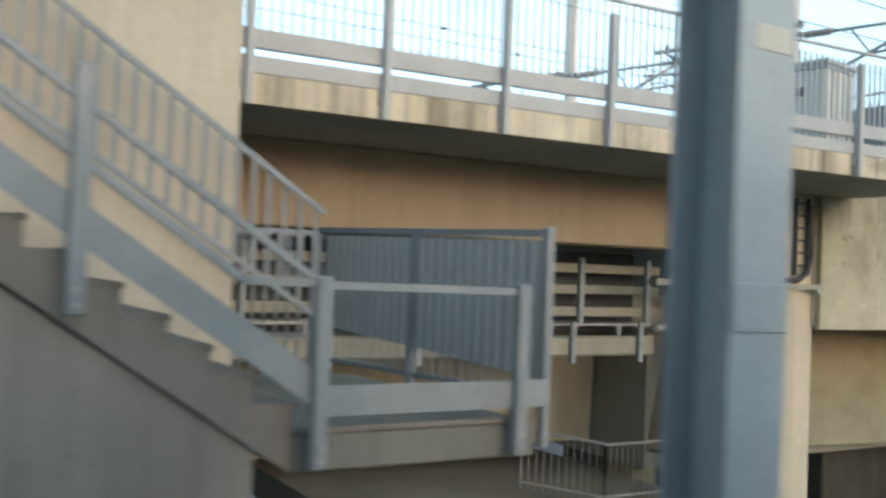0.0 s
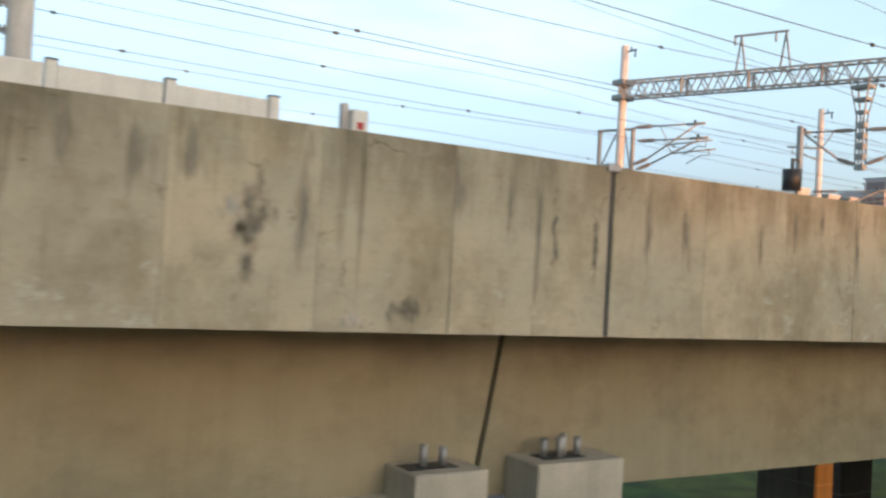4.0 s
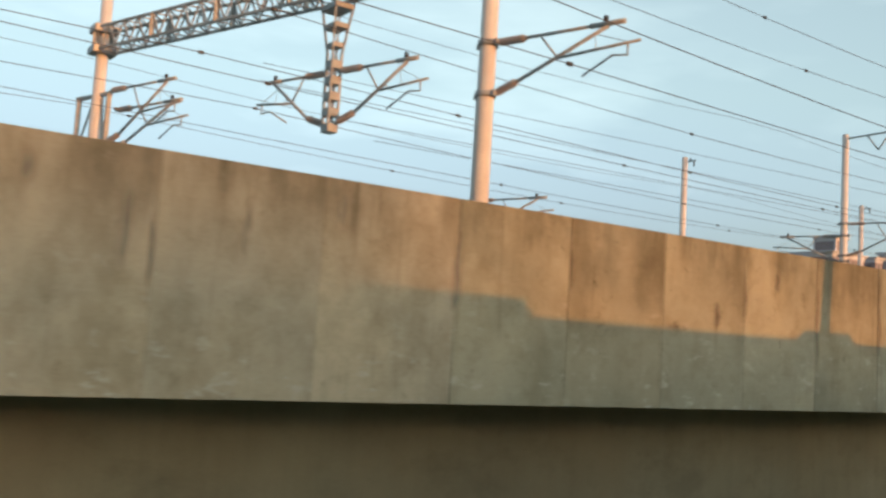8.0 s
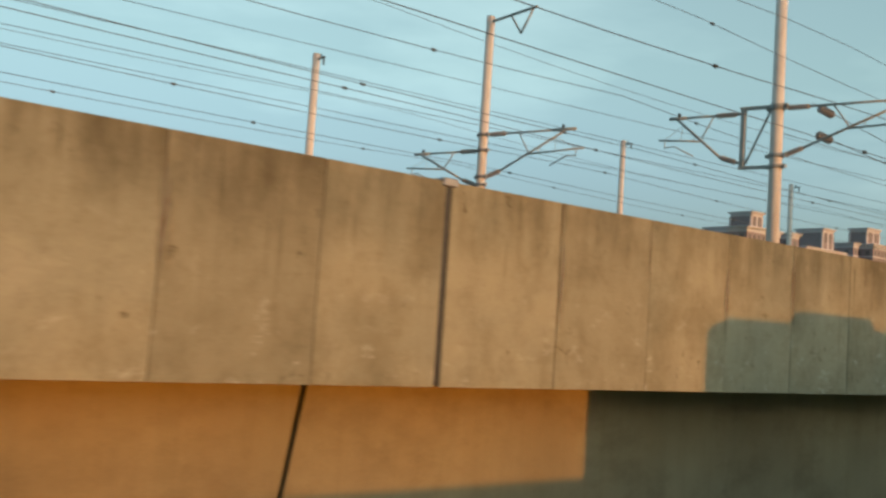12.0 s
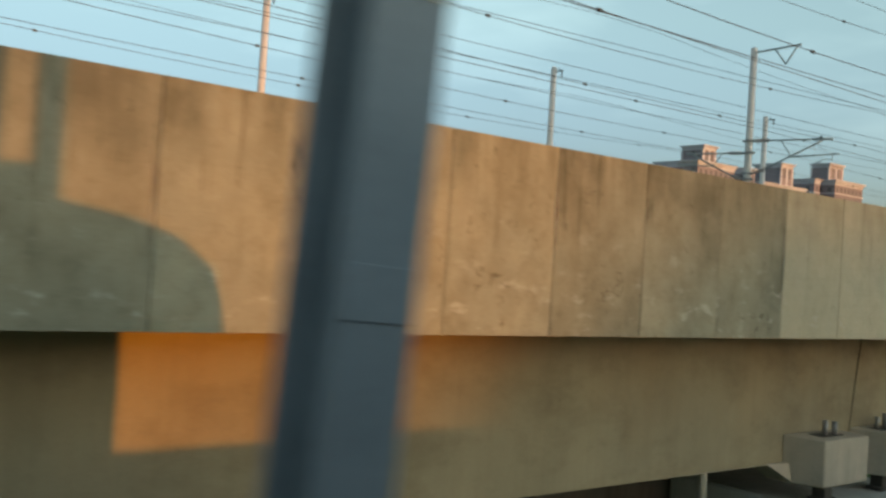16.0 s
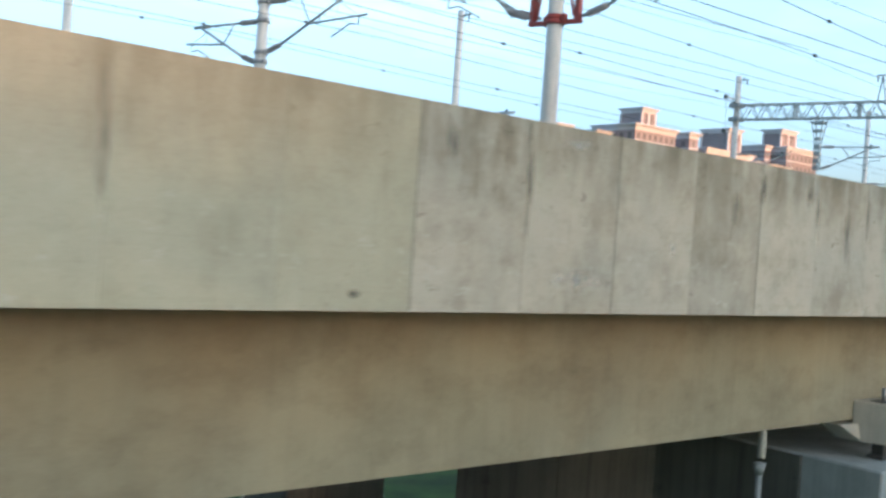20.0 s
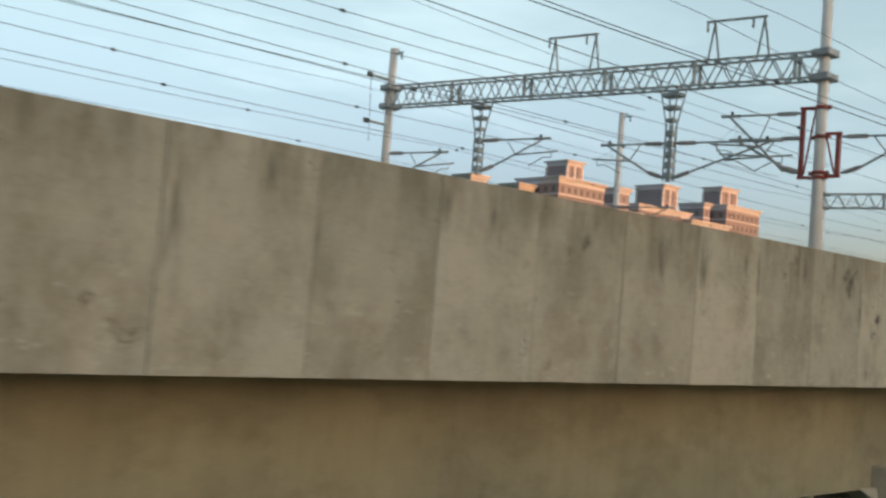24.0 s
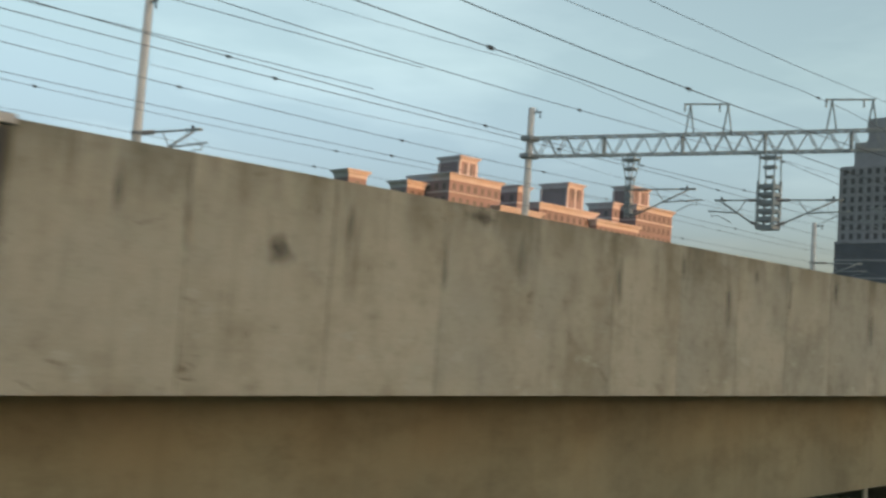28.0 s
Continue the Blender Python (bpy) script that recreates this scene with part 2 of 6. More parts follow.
def glow_and_damp(m):
    """Sunset bounce painted as a warm, patchy tint on the upper girder, plus damp blotches."""
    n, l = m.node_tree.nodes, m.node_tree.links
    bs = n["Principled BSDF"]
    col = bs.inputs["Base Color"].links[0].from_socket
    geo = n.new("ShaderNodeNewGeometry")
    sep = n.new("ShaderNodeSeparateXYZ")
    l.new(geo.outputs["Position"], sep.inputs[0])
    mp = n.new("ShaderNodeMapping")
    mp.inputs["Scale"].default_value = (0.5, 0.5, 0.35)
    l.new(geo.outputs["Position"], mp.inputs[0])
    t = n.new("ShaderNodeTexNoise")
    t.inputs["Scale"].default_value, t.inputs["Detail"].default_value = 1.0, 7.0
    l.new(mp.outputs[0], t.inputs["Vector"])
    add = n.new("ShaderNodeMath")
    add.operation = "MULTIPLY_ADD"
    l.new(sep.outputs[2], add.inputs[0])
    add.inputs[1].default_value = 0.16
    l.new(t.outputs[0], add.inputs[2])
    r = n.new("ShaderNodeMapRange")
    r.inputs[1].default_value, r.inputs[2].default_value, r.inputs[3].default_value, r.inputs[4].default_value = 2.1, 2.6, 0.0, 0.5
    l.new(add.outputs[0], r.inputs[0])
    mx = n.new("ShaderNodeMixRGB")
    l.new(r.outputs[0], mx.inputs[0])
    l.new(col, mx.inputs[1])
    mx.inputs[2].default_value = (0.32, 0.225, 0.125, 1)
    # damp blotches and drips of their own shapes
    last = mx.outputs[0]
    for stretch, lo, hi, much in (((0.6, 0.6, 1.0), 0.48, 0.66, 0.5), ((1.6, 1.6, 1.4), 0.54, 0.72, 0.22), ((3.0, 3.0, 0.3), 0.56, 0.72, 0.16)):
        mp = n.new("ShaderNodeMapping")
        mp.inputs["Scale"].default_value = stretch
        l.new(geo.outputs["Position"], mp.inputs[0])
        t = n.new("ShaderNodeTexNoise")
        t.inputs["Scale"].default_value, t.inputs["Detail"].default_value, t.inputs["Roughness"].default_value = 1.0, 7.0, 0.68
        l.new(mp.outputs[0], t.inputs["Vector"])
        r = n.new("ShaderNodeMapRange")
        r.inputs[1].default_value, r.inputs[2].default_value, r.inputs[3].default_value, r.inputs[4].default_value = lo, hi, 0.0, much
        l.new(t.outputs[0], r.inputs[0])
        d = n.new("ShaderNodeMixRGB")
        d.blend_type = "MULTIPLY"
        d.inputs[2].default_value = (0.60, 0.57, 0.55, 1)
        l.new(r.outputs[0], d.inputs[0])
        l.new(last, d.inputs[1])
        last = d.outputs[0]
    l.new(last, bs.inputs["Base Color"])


glow_and_damp(GIRDER)
PALE = material("cast concrete", (0.55, 0.56, 0.54), 0.85, var=0.12, scale=1.5, streak=0.12, tint=(0.46, 0.475, 0.455))
BLOCKCONC = material("weathered block concrete", (0.50, 0.46, 0.385), 0.88, var=0.12, scale=1.5, streak=0.1, tint=(0.44, 0.415, 0.36))
PLASTER = material("rendered wall", (0.57, 0.495, 0.39), 0.9, var=0.12, scale=0.9, streak=0.14, tint=(0.52, 0.455, 0.36), spots=0.14)
# darker copy of the rendered wall; the shade under the stair is in its colour
LOWPLASTER = material("shaded lower wall", (0.275, 0.245, 0.215), 0.9, var=0.15, scale=0.9, streak=0.14, tint=(0.235, 0.21, 0.185), spots=0.3)
# landing colour darkened in place of the train's shade
STAIREDGE = material("shaded landing concrete", (0.19, 0.19, 0.165), 0.9, var=0.18, scale=1.2, streak=0.15)
EDGECONC = material("stained edge concrete", (0.64, 0.57, 0.45), 0.9, var=0.22, scale=1.6, streak=0.62, tint=(0.54, 0.46, 0.34), spots=0.45)
# darker girder copy; the first span's shade is put into the colour
SHADEGIRDER = material("shaded girder concrete", (0.275, 0.245, 0.19), 0.9, var=0.18, scale=0.6, streak=0.12, tint=(0.24, 0.217, 0.172), spots=0.2)
STREETCONC = material("street-stained pier concrete", (0.215, 0.195, 0.16), 0.9, var=0.22, scale=0.5, streak=0.25, tint=(0.175, 0.165, 0.145), spots=0.35)
# concrete darkened to hold the shade on rear shafts and inner piers
DIMCONC = material("shade-dimmed concrete", (0.105, 0.098, 0.088), 0.9, var=0.25, scale=0.8, streak=0.2)
SLABCONC = material("grey slab concrete", (0.42, 0.41, 0.375), 0.9, var=0.15, scale=0.8, streak=0.1, spots=0.15)
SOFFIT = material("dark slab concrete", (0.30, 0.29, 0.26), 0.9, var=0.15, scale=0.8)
TANBEAM = material("tan painted beam", (0.345, 0.265, 0.19), 0.8, var=0.12, scale=0.7, streak=0.1)
# steps and flight: missing shade is put into this darker colour
TANSIDE = material("shaded stair concrete", (0.215, 0.192, 0.168), 0.9, var=0.15, scale=1.2, streak=0.15)
STAIRPAINT = material("dull grey painted steel", (0.225, 0.25, 0.265), 0.55, 0.0, var=0.14, scale=3.0, bump=0.04)
# lightened so the fence carries the bloom of the bright sky
FENCEPAINT = material("bloom-lightened grey steel", (0.40, 0.41, 0.415), 0.5, 0.0, var=0.10, scale=3.0, bump=0.04)
GREYPAINT = material("grey painted steel", (0.27, 0.30, 0.33), 0.5, 0.0, var=0.10, scale=3.0, bump=0.04)
BLUEPAINT = material("blue-grey painted steel", (0.315, 0.365, 0.39), 0.4, 0.0, var=0.12, scale=3.0, bump=0.04)
GALV = material("galvanised steel", (0.36, 0.37, 0.38), 0.45, 0.5, var=0.18, scale=6.0, bump=0.05)
LATTICE = material("weathered lattice steel", (0.37, 0.40, 0.41), 0.55, 0.15, var=0.2, scale=5.0, bump=0.05)
POLE = material("spun concrete pole", (0.80, 0.77, 0.74), 0.8, var=0.08, scale=2.0, streak=0.10, tint=(0.75, 0.725, 0.70))
INSUL = material("brown-grey porcelain", (0.37, 0.34, 0.33), 0.3, var=0.1)
WIRE = material("overhead wire", (0.09, 0.09, 0.09), 0.5, 0.3, var=0.1, bump=0)
REDPAINT = material("red painted steel", (0.36, 0.06, 0.05), 0.5, var=0.2, scale=5.0)
WHITEPANEL = material("white sheet panel", (0.68, 0.68, 0.64), 0.6, var=0.08, scale=2.0, streak=0.08)
CREAM = material("cream cabinet paint", (0.74, 0.66, 0.56), 0.5, var=0.06)
DARKMETAL = material("dark metal", (0.05, 0.055, 0.06), 0.5, 0.3, var=0.2, scale=4.0)
BALLAST = material("pale ballast", (0.27, 0.25, 0.225), 0.95, var=0.2, scale=2.0)
PVC = material("grey plastic pipe", (0.42, 0.43, 0.42), 0.5, var=0.1)
ASPHALT = material("asphalt", (0.085, 0.087, 0.085), 0.9, var=0.28, scale=0.5, fine=40.0, tint=(0.11, 0.108, 0.10), spots=0.3)
GRASS = material("grass", (0.045, 0.108, 0.010), 0.95, var=0.45, scale=0.35, fine=10.0, bump=0.6, tint=(0.065, 0.118, 0.014), spots=0.35)
EARTH = material("bare earth", (0.14, 0.10, 0.065), 0.95, var=0.3, scale=0.8)
RACK = material("dusty rack metal", (0.30, 0.293, 0.245), 0.85, var=0.2, scale=2.0, spread=0.08)
KERB = material("kerb concrete", (0.18, 0.168, 0.145), 0.85, var=0.15, scale=2.0, spread=0.08)
PAINT = material("worn road paint", (0.35, 0.35, 0.34), 0.8, var=0.35, scale=2.5, spots=0.5)
# tile and cornice colours greyed and blued to carry the distance haze
BRICK = material("haze-greyed facade tiles", (0.31, 0.265, 0.285), 0.8, var=0.10, scale=0.15, fine=4.0, tint=(0.275, 0.245, 0.265))
CORNICE = material("cream cornice", (0.60, 0.61, 0.655), 0.8, var=0.08, scale=0.3)
PODIUM = material("smoked podium glazing", (0.15, 0.165, 0.20), 0.5, var=0.15, scale=0.2)
GLASS = material("dark window glass", (0.035, 0.045, 0.055), 0.12, 0.0, var=0.2, scale=0.6, bump=0)
# far glass lightened, with the same haze in its colour
FARGLASS = material("hazy far window", (0.15, 0.15, 0.16), 0.3, 0.0, var=0.2, scale=0.6, bump=0)
TOWER = material("grey tower facade", (0.40, 0.41, 0.45), 0.6, var=0.12, scale=0.2)
RUBBER = material("tyre rubber", (0.02, 0.02, 0.02), 0.9, var=0.1)
RIM = material("alloy", (0.45, 0.45, 0.46), 0.35, 0.8, var=0.05, bump=0)
LAMPRED = material("red lamp lens", (0.40, 0.02, 0.02), 0.25, var=0.05, bump=0)
LAMPCLEAR = material("clear lamp lens", (0.70, 0.70, 0.68), 0.15, var=0.05, bump=0)
def blot(m, drawn=1.0):
    """Let a crust thin out in a ragged way towards its rim."""
    n, l = m.node_tree.nodes, m.node_tree.links
    tc = n.new("ShaderNodeTexCoord")
    geo = n.new("ShaderNodeNewGeometry")
    far = n.new("ShaderNodeVectorMath")
    far.operation = "DISTANCE"
    flat = n.new("ShaderNodeVectorMath")
    flat.operation = "MULTIPLY"
    flat.inputs[1].default_value = (1, 0, 1)
    l.new(tc.outputs["Generated"], flat.inputs[0])
    l.new(flat.outputs[0], far.inputs[0])
    far.inputs[1].default_value = (0.5, 0.0, 0.5)
    t = n.new("ShaderNodeTexNoise")
    t.inputs["Scale"].default_value, t.inputs["Detail"].default_value, t.inputs["Roughness"].default_value = 5.0, 6.0, 0.65
    long = n.new("ShaderNodeVectorMath")
    long.operation = "MULTIPLY"
    long.inputs[1].default_value = (1, 1, drawn)
    l.new(geo.outputs["Position"], long.inputs[0])
    l.new(long.outputs[0], t.inputs["Vector"])
    q = n.new("ShaderNodeMath")
    q.operation = "SUBTRACT"
    rag = n.new("ShaderNodeMapRange")
    rag.inputs[1].default_value, rag.inputs[2].default_value = 0.32, 0.68
    l.new(t.outputs[0], rag.inputs[0])
    far_ = n.new("ShaderNodeMath")
    far_.operation = "MULTIPLY"
    l.new(far.outputs["Value"], far_.inputs[0])
    far_.inputs[1].default_value = 1.7
    l.new(rag.outputs[0], q.inputs[0])
    l.new(far_.outputs[0], q.inputs[1])
    r = n.new("ShaderNodeMapRange")
    r.interpolation_type = "SMOOTHSTEP"
    r.inputs[1].default_value, r.inputs[2].default_value, r.inputs[3].default_value, r.inputs[4].default_value = -0.15, 0.85, 0.0, 0.5
    l.new(q.outputs[0], r.inputs[0])
    l.new(r.outputs[0], n["Principled BSDF"].inputs["Alpha"])


STAIN = material("dark weather stain", (0.21, 0.19, 0.155), 0.95, var=0.3, scale=6.0, fine=30.0)
LIME = material("pale lime bloom", (0.60, 0.585, 0.53), 0.95, var=0.2, scale=6.0, fine=30.0)
STREAK = material("faint rain streak", (0.35, 0.32, 0.26), 0.95, var=0.2, scale=6.0, fine=30.0)
for m, drawn in ((STAIN, 0.6), (LIME, 1.0), (STREAK, 0.15)):
    blot(m, drawn)
PLATE = material("number plate white", (0.7, 0.7, 0.68), 0.5, var=0.03, bump=0)
TAPE = material("yellowish tape", (0.50, 0.50, 0.44), 0.5, var=0.1)
TRAINBODY = material("train side", (0.45, 0.46, 0.48), 0.4, 0.3, var=0.08, scale=1.0)
BLOCKWALL = material("plain blocker wall", (0.42, 0.38, 0.34), 0.85, var=0.12, scale=0.2)
SHEET = material("grey perforated sheet", (0.58, 0.585, 0.58), 0.55, 0.0, var=0.1, scale=4.0)

# ---- mesh helpers ----
BASE = {}


def thing(name, at, label="", category="", group="", kind=""):
    ob = new(name)
    ob.empty_display_size = 0.2
    ob.location = at
    BASE[ob] = Vector(at)
    return tagged(ob, label, category, group, kind)


def part(name, bm, mat, parent, label=""):
    """One mesh object under a thing or a part; the bmesh is in world metres."""
    me = bpy.data.meshes.new(name)
    if parent is not None:
        bmesh.ops.translate(bm, verts=bm.verts, vec=-BASE[parent])
    bmesh.ops.recalc_face_normals(bm, faces=bm.faces)
    bm.to_mesh(me)
    bm.free()
    me.materials.append(mat)
    ob = new(name, me)
    if parent is not None:
        ob.parent = parent
        BASE[ob] = BASE[parent]
    else:
        BASE[ob] = Vector((0, 0, 0))
    if label:
        ob["label"] = label
    return ob


def solo(name, bm, mat, label="", category="", group="", kind=""):
    return tagged(part(name, bm, mat, None), label, category, group, kind)


def shared(name, mesh, at, parent):
    """A piece on a mesh that alike pieces share."""
    ob = new(name, mesh)
    ob.location = Vector(at) - BASE[parent]
    ob.parent = parent
    return ob


def hexa(bm, pts):
    """A block from 8 corners: four below, four above, each counter-clockwise."""
    v = [bm.verts.new(p) for p in pts]
    for f in ((3, 2, 1, 0), (4, 5, 6, 7), (0, 1, 5, 4), (1, 2, 6, 5), (2, 3, 7, 6), (3, 0, 4, 7)):
        bm.faces.new([v[i] for i in f])
    return bm


def box(bm, x0, x1, y0, y1, z0, z1):
    return hexa(bm, [(x0, y0, z0), (x1, y0, z0), (x1, y1, z0), (x0, y1, z0), (x0, y0, z1), (x1, y0, z1), (x1, y1, z1), (x0, y1, z1)])


def rbox(bm, x0, x1, y0, y1, z0, z1, r=0.02, seg=1):
    b = bmesh.new()
    box(b, x0, x1, y0, y1, z0, z1)
    bmesh.ops.bevel(b, geom=b.edges[:], offset=r, segments=seg, affect="EDGES")
    me = bpy.data.meshes.new("tmp")
    b.to_mesh(me)
    b.free()
    bm.from_mesh(me)
    bpy.data.meshes.remove(me)
    return bm


def side_axes(p, q):
    d = (Vector(q) - Vector(p)).normalized()
    u = d.cross(Vector((0, 0, 1)))
    if u.length < 1e-3:
        u = Vector((1, 0, 0))
    u.normalize()
    return u, u.cross(d)


def tube(bm, p, q, r, r2=None, n=8):
    u, w = side_axes(p, q)
    r2 = r if r2 is None else r2
    rings = []
    for c, rr in ((Vector(p), r), (Vector(q), r2)):
        rings.append([bm.verts.new(c + (u * math.cos(k * 2 * math.pi / n) + w * math.sin(k * 2 * math.pi / n)) * rr) for k in range(n)])
    for k in range(n):
        f = bm.faces.new((rings[0][k], rings[0][(k + 1) % n], rings[1][(k + 1) % n], rings[1][k]))
        f.smooth = n > 6
    bm.faces.new(rings[0][::-1])
    bm.faces.new(rings[1])
    return bm


def lathe(bm, p, q, rings, n=10):
    """One turned skin from p to q: rings are (share of the way, radius)."""
    u, w = side_axes(p, q)
    p, q = Vector(p), Vector(q)
    rows = [[bm.verts.new(p.lerp(q, s) + (u * math.cos(k * 2 * math.pi / n) + w * math.sin(k * 2 * math.pi / n)) * r) for k in range(n)] for s, r in rings]
    for a, b in zip(rows, rows[1:]):
        for k in range(n):
            bm.faces.new((a[k], a[(k + 1) % n], b[(k + 1) % n], b[k]))
    bm.faces.new(rows[0][::-1])
    bm.faces.new(rows[-1])
    return bm


def ribs(count, thin, thick):
    """Ring list of a ribbed porcelain rod."""
    out = [(0.0, thin)]
    for k in range(count):
        a = 0.06 + 0.88 * k / count
        d = 0.88 / count
        out += [(a + 0.1 * d, thin), (a + 0.2 * d, thick), (a + 0.7 * d, thick * 0.85), (a + 0.95 * d, thin)]
    return out + [(1.0, thin)]


def bar(bm, p, q, w, h):
    """A flat bar from p to q: w wide across, h high."""
    u, v = side_axes(p, q)
    u, v = u * w / 2, v * h / 2
    p, q = Vector(p), Vector(q)
    hexa(bm, [p - u - v, p + u - v, q + u - v, q - u - v, p - u + v, p + u + v, q + u + v, q - u + v])
    return bm


def chain(bm, pts, r, n=6):
    """A bent rod as one skin."""
    pts = [Vector(p) for p in pts]
    rows = []
    for k, c in enumerate(pts):
        u, w = side_axes(pts[max(k - 1, 0)], pts[min(k + 1, len(pts) - 1)])
        if rows and u.dot(last) < 0:
            u, w = -u, -w
        last = u
        rows.append([bm.verts.new(c + (u * math.cos(j * 2 * math.pi / n) + w * math.sin(j * 2 * math.pi / n)) * r) for j in range(n)])
    for a, b in zip(rows, rows[1:]):
        for j in range(n):
            f = bm.faces.new((a[j], a[(j + 1) % n], b[(j + 1) % n], b[j]))
            f.smooth = True
    bm.faces.new(rows[0][::-1])
    bm.faces.new(rows[-1])
    return bm


def B():
    return bmesh.new()


# ---- the large structure ----
GROUND = -0.4


def wall_y(x):
    u = x / 100
    return 0.3647 * u * u - 0.808 * u + 10.3893


def wall_low(x):
    u = x / 100
    return 0.0078 * u * u - 0.2447 * u + 12.5231


def wall_top(x):
    u = x / 100
    return 0.1241 * u ** 3 - 0.6022 * u * u + 0.7215 * u + 14.8355 + float(np.interp(x, (14, 18, 22, 29, 37, 48, 62, 74, 120, 130, 140), (-0.05, -0.05, -0.02, 0.01, 0.042, 0.055, 0.055, 0.0, 0.0, -0.015, 0.0)))


def web_y(x):
    return wall_y(x) + 2.38


def strip(bm, xs, y0, y1, z0, z1):
    """A solid that follows the line: y0, y1, z0, z1 are functions of x."""
    rows = [[bm.verts.new(p) for p in ((x, y0(x), z0(x)), (x, y1(x), z0(x)), (x, y1(x), z1(x)), (x, y0(x), z1(x)))] for x in xs]
    for a, b in zip(rows, rows[1:]):
        for k in range(4):
            bm.faces.new((a[k], a[(k + 1) % 4], b[(k + 1) % 4], b[k]))
    bm.faces.new(rows[0][::-1])
    bm.faces.new(rows[-1])
    return bm


def steps(a, b, d=4.0):
    n = max(1, int((b - a) / d))
    return [a + (b - a) * k / n for k in range(n + 1)]


# ground to the horizon
solo("ground", box(B(), -2500, 2500, -2500, 2500, GROUND - 2, GROUND), GRASS, "wide green grass ground under the viaducts", "ground", kind="structure")
road = B()
box(road, -200, 143, 13, 34.5, GROUND + 0.002, GROUND + 0.006)
box(road, -200, 62, 34.51, 90, GROUND + 0.002, GROUND + 0.006)
box(road, -200, 62, 2.0, 12.99, GROUND + 0.002, GROUND + 0.006)
solo("road", road, ASPHALT, "dark worn asphalt street under the viaduct", "road", kind="structure")
lane = B()
box(lane, 114, 125.7, 34.5, 120, GROUND + 0.002, GROUND + 0.006)
solo("road", lane, ASPHALT, "dark worn asphalt side street beside grass", "road", kind="structure")

# the far viaduct: deck, girder spans, parapet core
ENDS = [13.0, 26.71, 69.44, 110.1, 140.22, 170.26, 203.6, 243.6]
SLITS = [-30.0, 11.98, 26.5, 68.66, 109.4, 139.27, 169.48, 202.8, 244.6]
LOWS = {0: (10.3, 10.05), 1: (10.15, 9.72), 2: (9.62, 9.25), 3: (9.33, 9.13), 4: (9.35, 9.27), 5: (9.21, 9.14), 6: (9.1, 9.05), 7: (9.05, 9.0)}
solo("viaduct_deck", strip(B(), steps(12.4, 250, 8), lambda x: wall_y(x) + 0.32, lambda x: 41.0, lambda x: wall_low(x) + 0.02, lambda x: wall_low(x) + 0.5), SOFFIT,
     "concrete deck slab of the far railway viaduct", "deck", kind="structure")
for k, (a, b) in enumerate(zip(SLITS, SLITS[1:])):
    bm = B()
    za, zb_ = LOWS[k]
    ga, gb = [0.09 if e > 120 else 0.05 for e in (a, b)]
    back = 0.0 if k else 14.6 - web_y(11.9)
    xs = steps(12.35 if k == 1 else a + ga, b - gb, 6)
    low = lambda x: za + (zb_ - za) * (x - a) / (b - a)
    # the ends lean: the joint is cut on a slant
    cut = {xs[0]: 1, xs[-1]: 1}
    rows = []
    for x in xs:
        s = (0.3 if k else 0.06) if x in cut else 0.0
        top = wall_low(x) + 0.02 if k else 12.34
        y = web_y(x) + back
        rows.append([bm.verts.new(p) for p in ((x - s, y, low(x)), (x - s, y + 5.2, low(x)), (x + s * 0.66, y + 5.2, top), (x + s * 0.66, y, top))])
    for p, q in zip(rows, rows[1:]):
        for j in range(4):
            bm.faces.new((p[j], p[(j + 1) % 4], q[(j + 1) % 4], q[j]))
    bm.faces.new(rows[0][::-1])
    bm.faces.new(rows[-1])
    span = solo("girder_span", bm, GIRDER if k else SHADEGIRDER, "stained beige concrete box girder of the railway viaduct", "girder", group="girder spans", kind="structure")
    if k == 4:
        part("form_joint", bar(B(), (112.36, web_y(112.36) - 0.001, 12.2), (112.0, web_y(112.0) - 0.001, 9.42), 0.006, 0.012), SOFFIT, span)
# the core's darker slab tone carries the shade inside the joints
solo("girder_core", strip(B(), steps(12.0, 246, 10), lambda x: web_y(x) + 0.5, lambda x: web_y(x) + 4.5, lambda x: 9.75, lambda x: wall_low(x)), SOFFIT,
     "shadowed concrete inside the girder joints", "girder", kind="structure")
solo("viaduct_deck", box(B(), -60, 12.38, 12.75, 41.0, 12.35, 12.9), SOFFIT, "concrete deck slab behind the cable rack", "deck", kind="structure")
# inner girders that carry the other tracks
for y0 in (20.5, 30.0):
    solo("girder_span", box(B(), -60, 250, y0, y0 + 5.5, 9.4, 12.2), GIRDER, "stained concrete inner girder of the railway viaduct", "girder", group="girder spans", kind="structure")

parapet = tagged(part("parapet", strip(B(), steps(13.0, 245, 6), lambda x: wall_y(x) + 0.10, lambda x: wall_y(x) + 0.30, lambda x: wall_low(x) + 0.03, lambda x: wall_top(x) - 0.02), PLAINCONC, None),
                 "tall beige concrete parapet of the railway viaduct in cast panels", "parapet", kind="structure")

# dark slab tone stands for the shade behind the rack and in the recess
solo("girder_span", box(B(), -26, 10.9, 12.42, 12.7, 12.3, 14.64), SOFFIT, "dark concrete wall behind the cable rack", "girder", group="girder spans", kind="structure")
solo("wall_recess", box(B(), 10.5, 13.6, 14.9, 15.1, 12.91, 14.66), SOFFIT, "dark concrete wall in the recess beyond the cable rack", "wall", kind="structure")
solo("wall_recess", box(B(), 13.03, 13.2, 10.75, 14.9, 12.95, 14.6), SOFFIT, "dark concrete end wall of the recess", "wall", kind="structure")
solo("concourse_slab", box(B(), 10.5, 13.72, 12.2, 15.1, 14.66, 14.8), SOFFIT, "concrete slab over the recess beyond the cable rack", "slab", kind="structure")
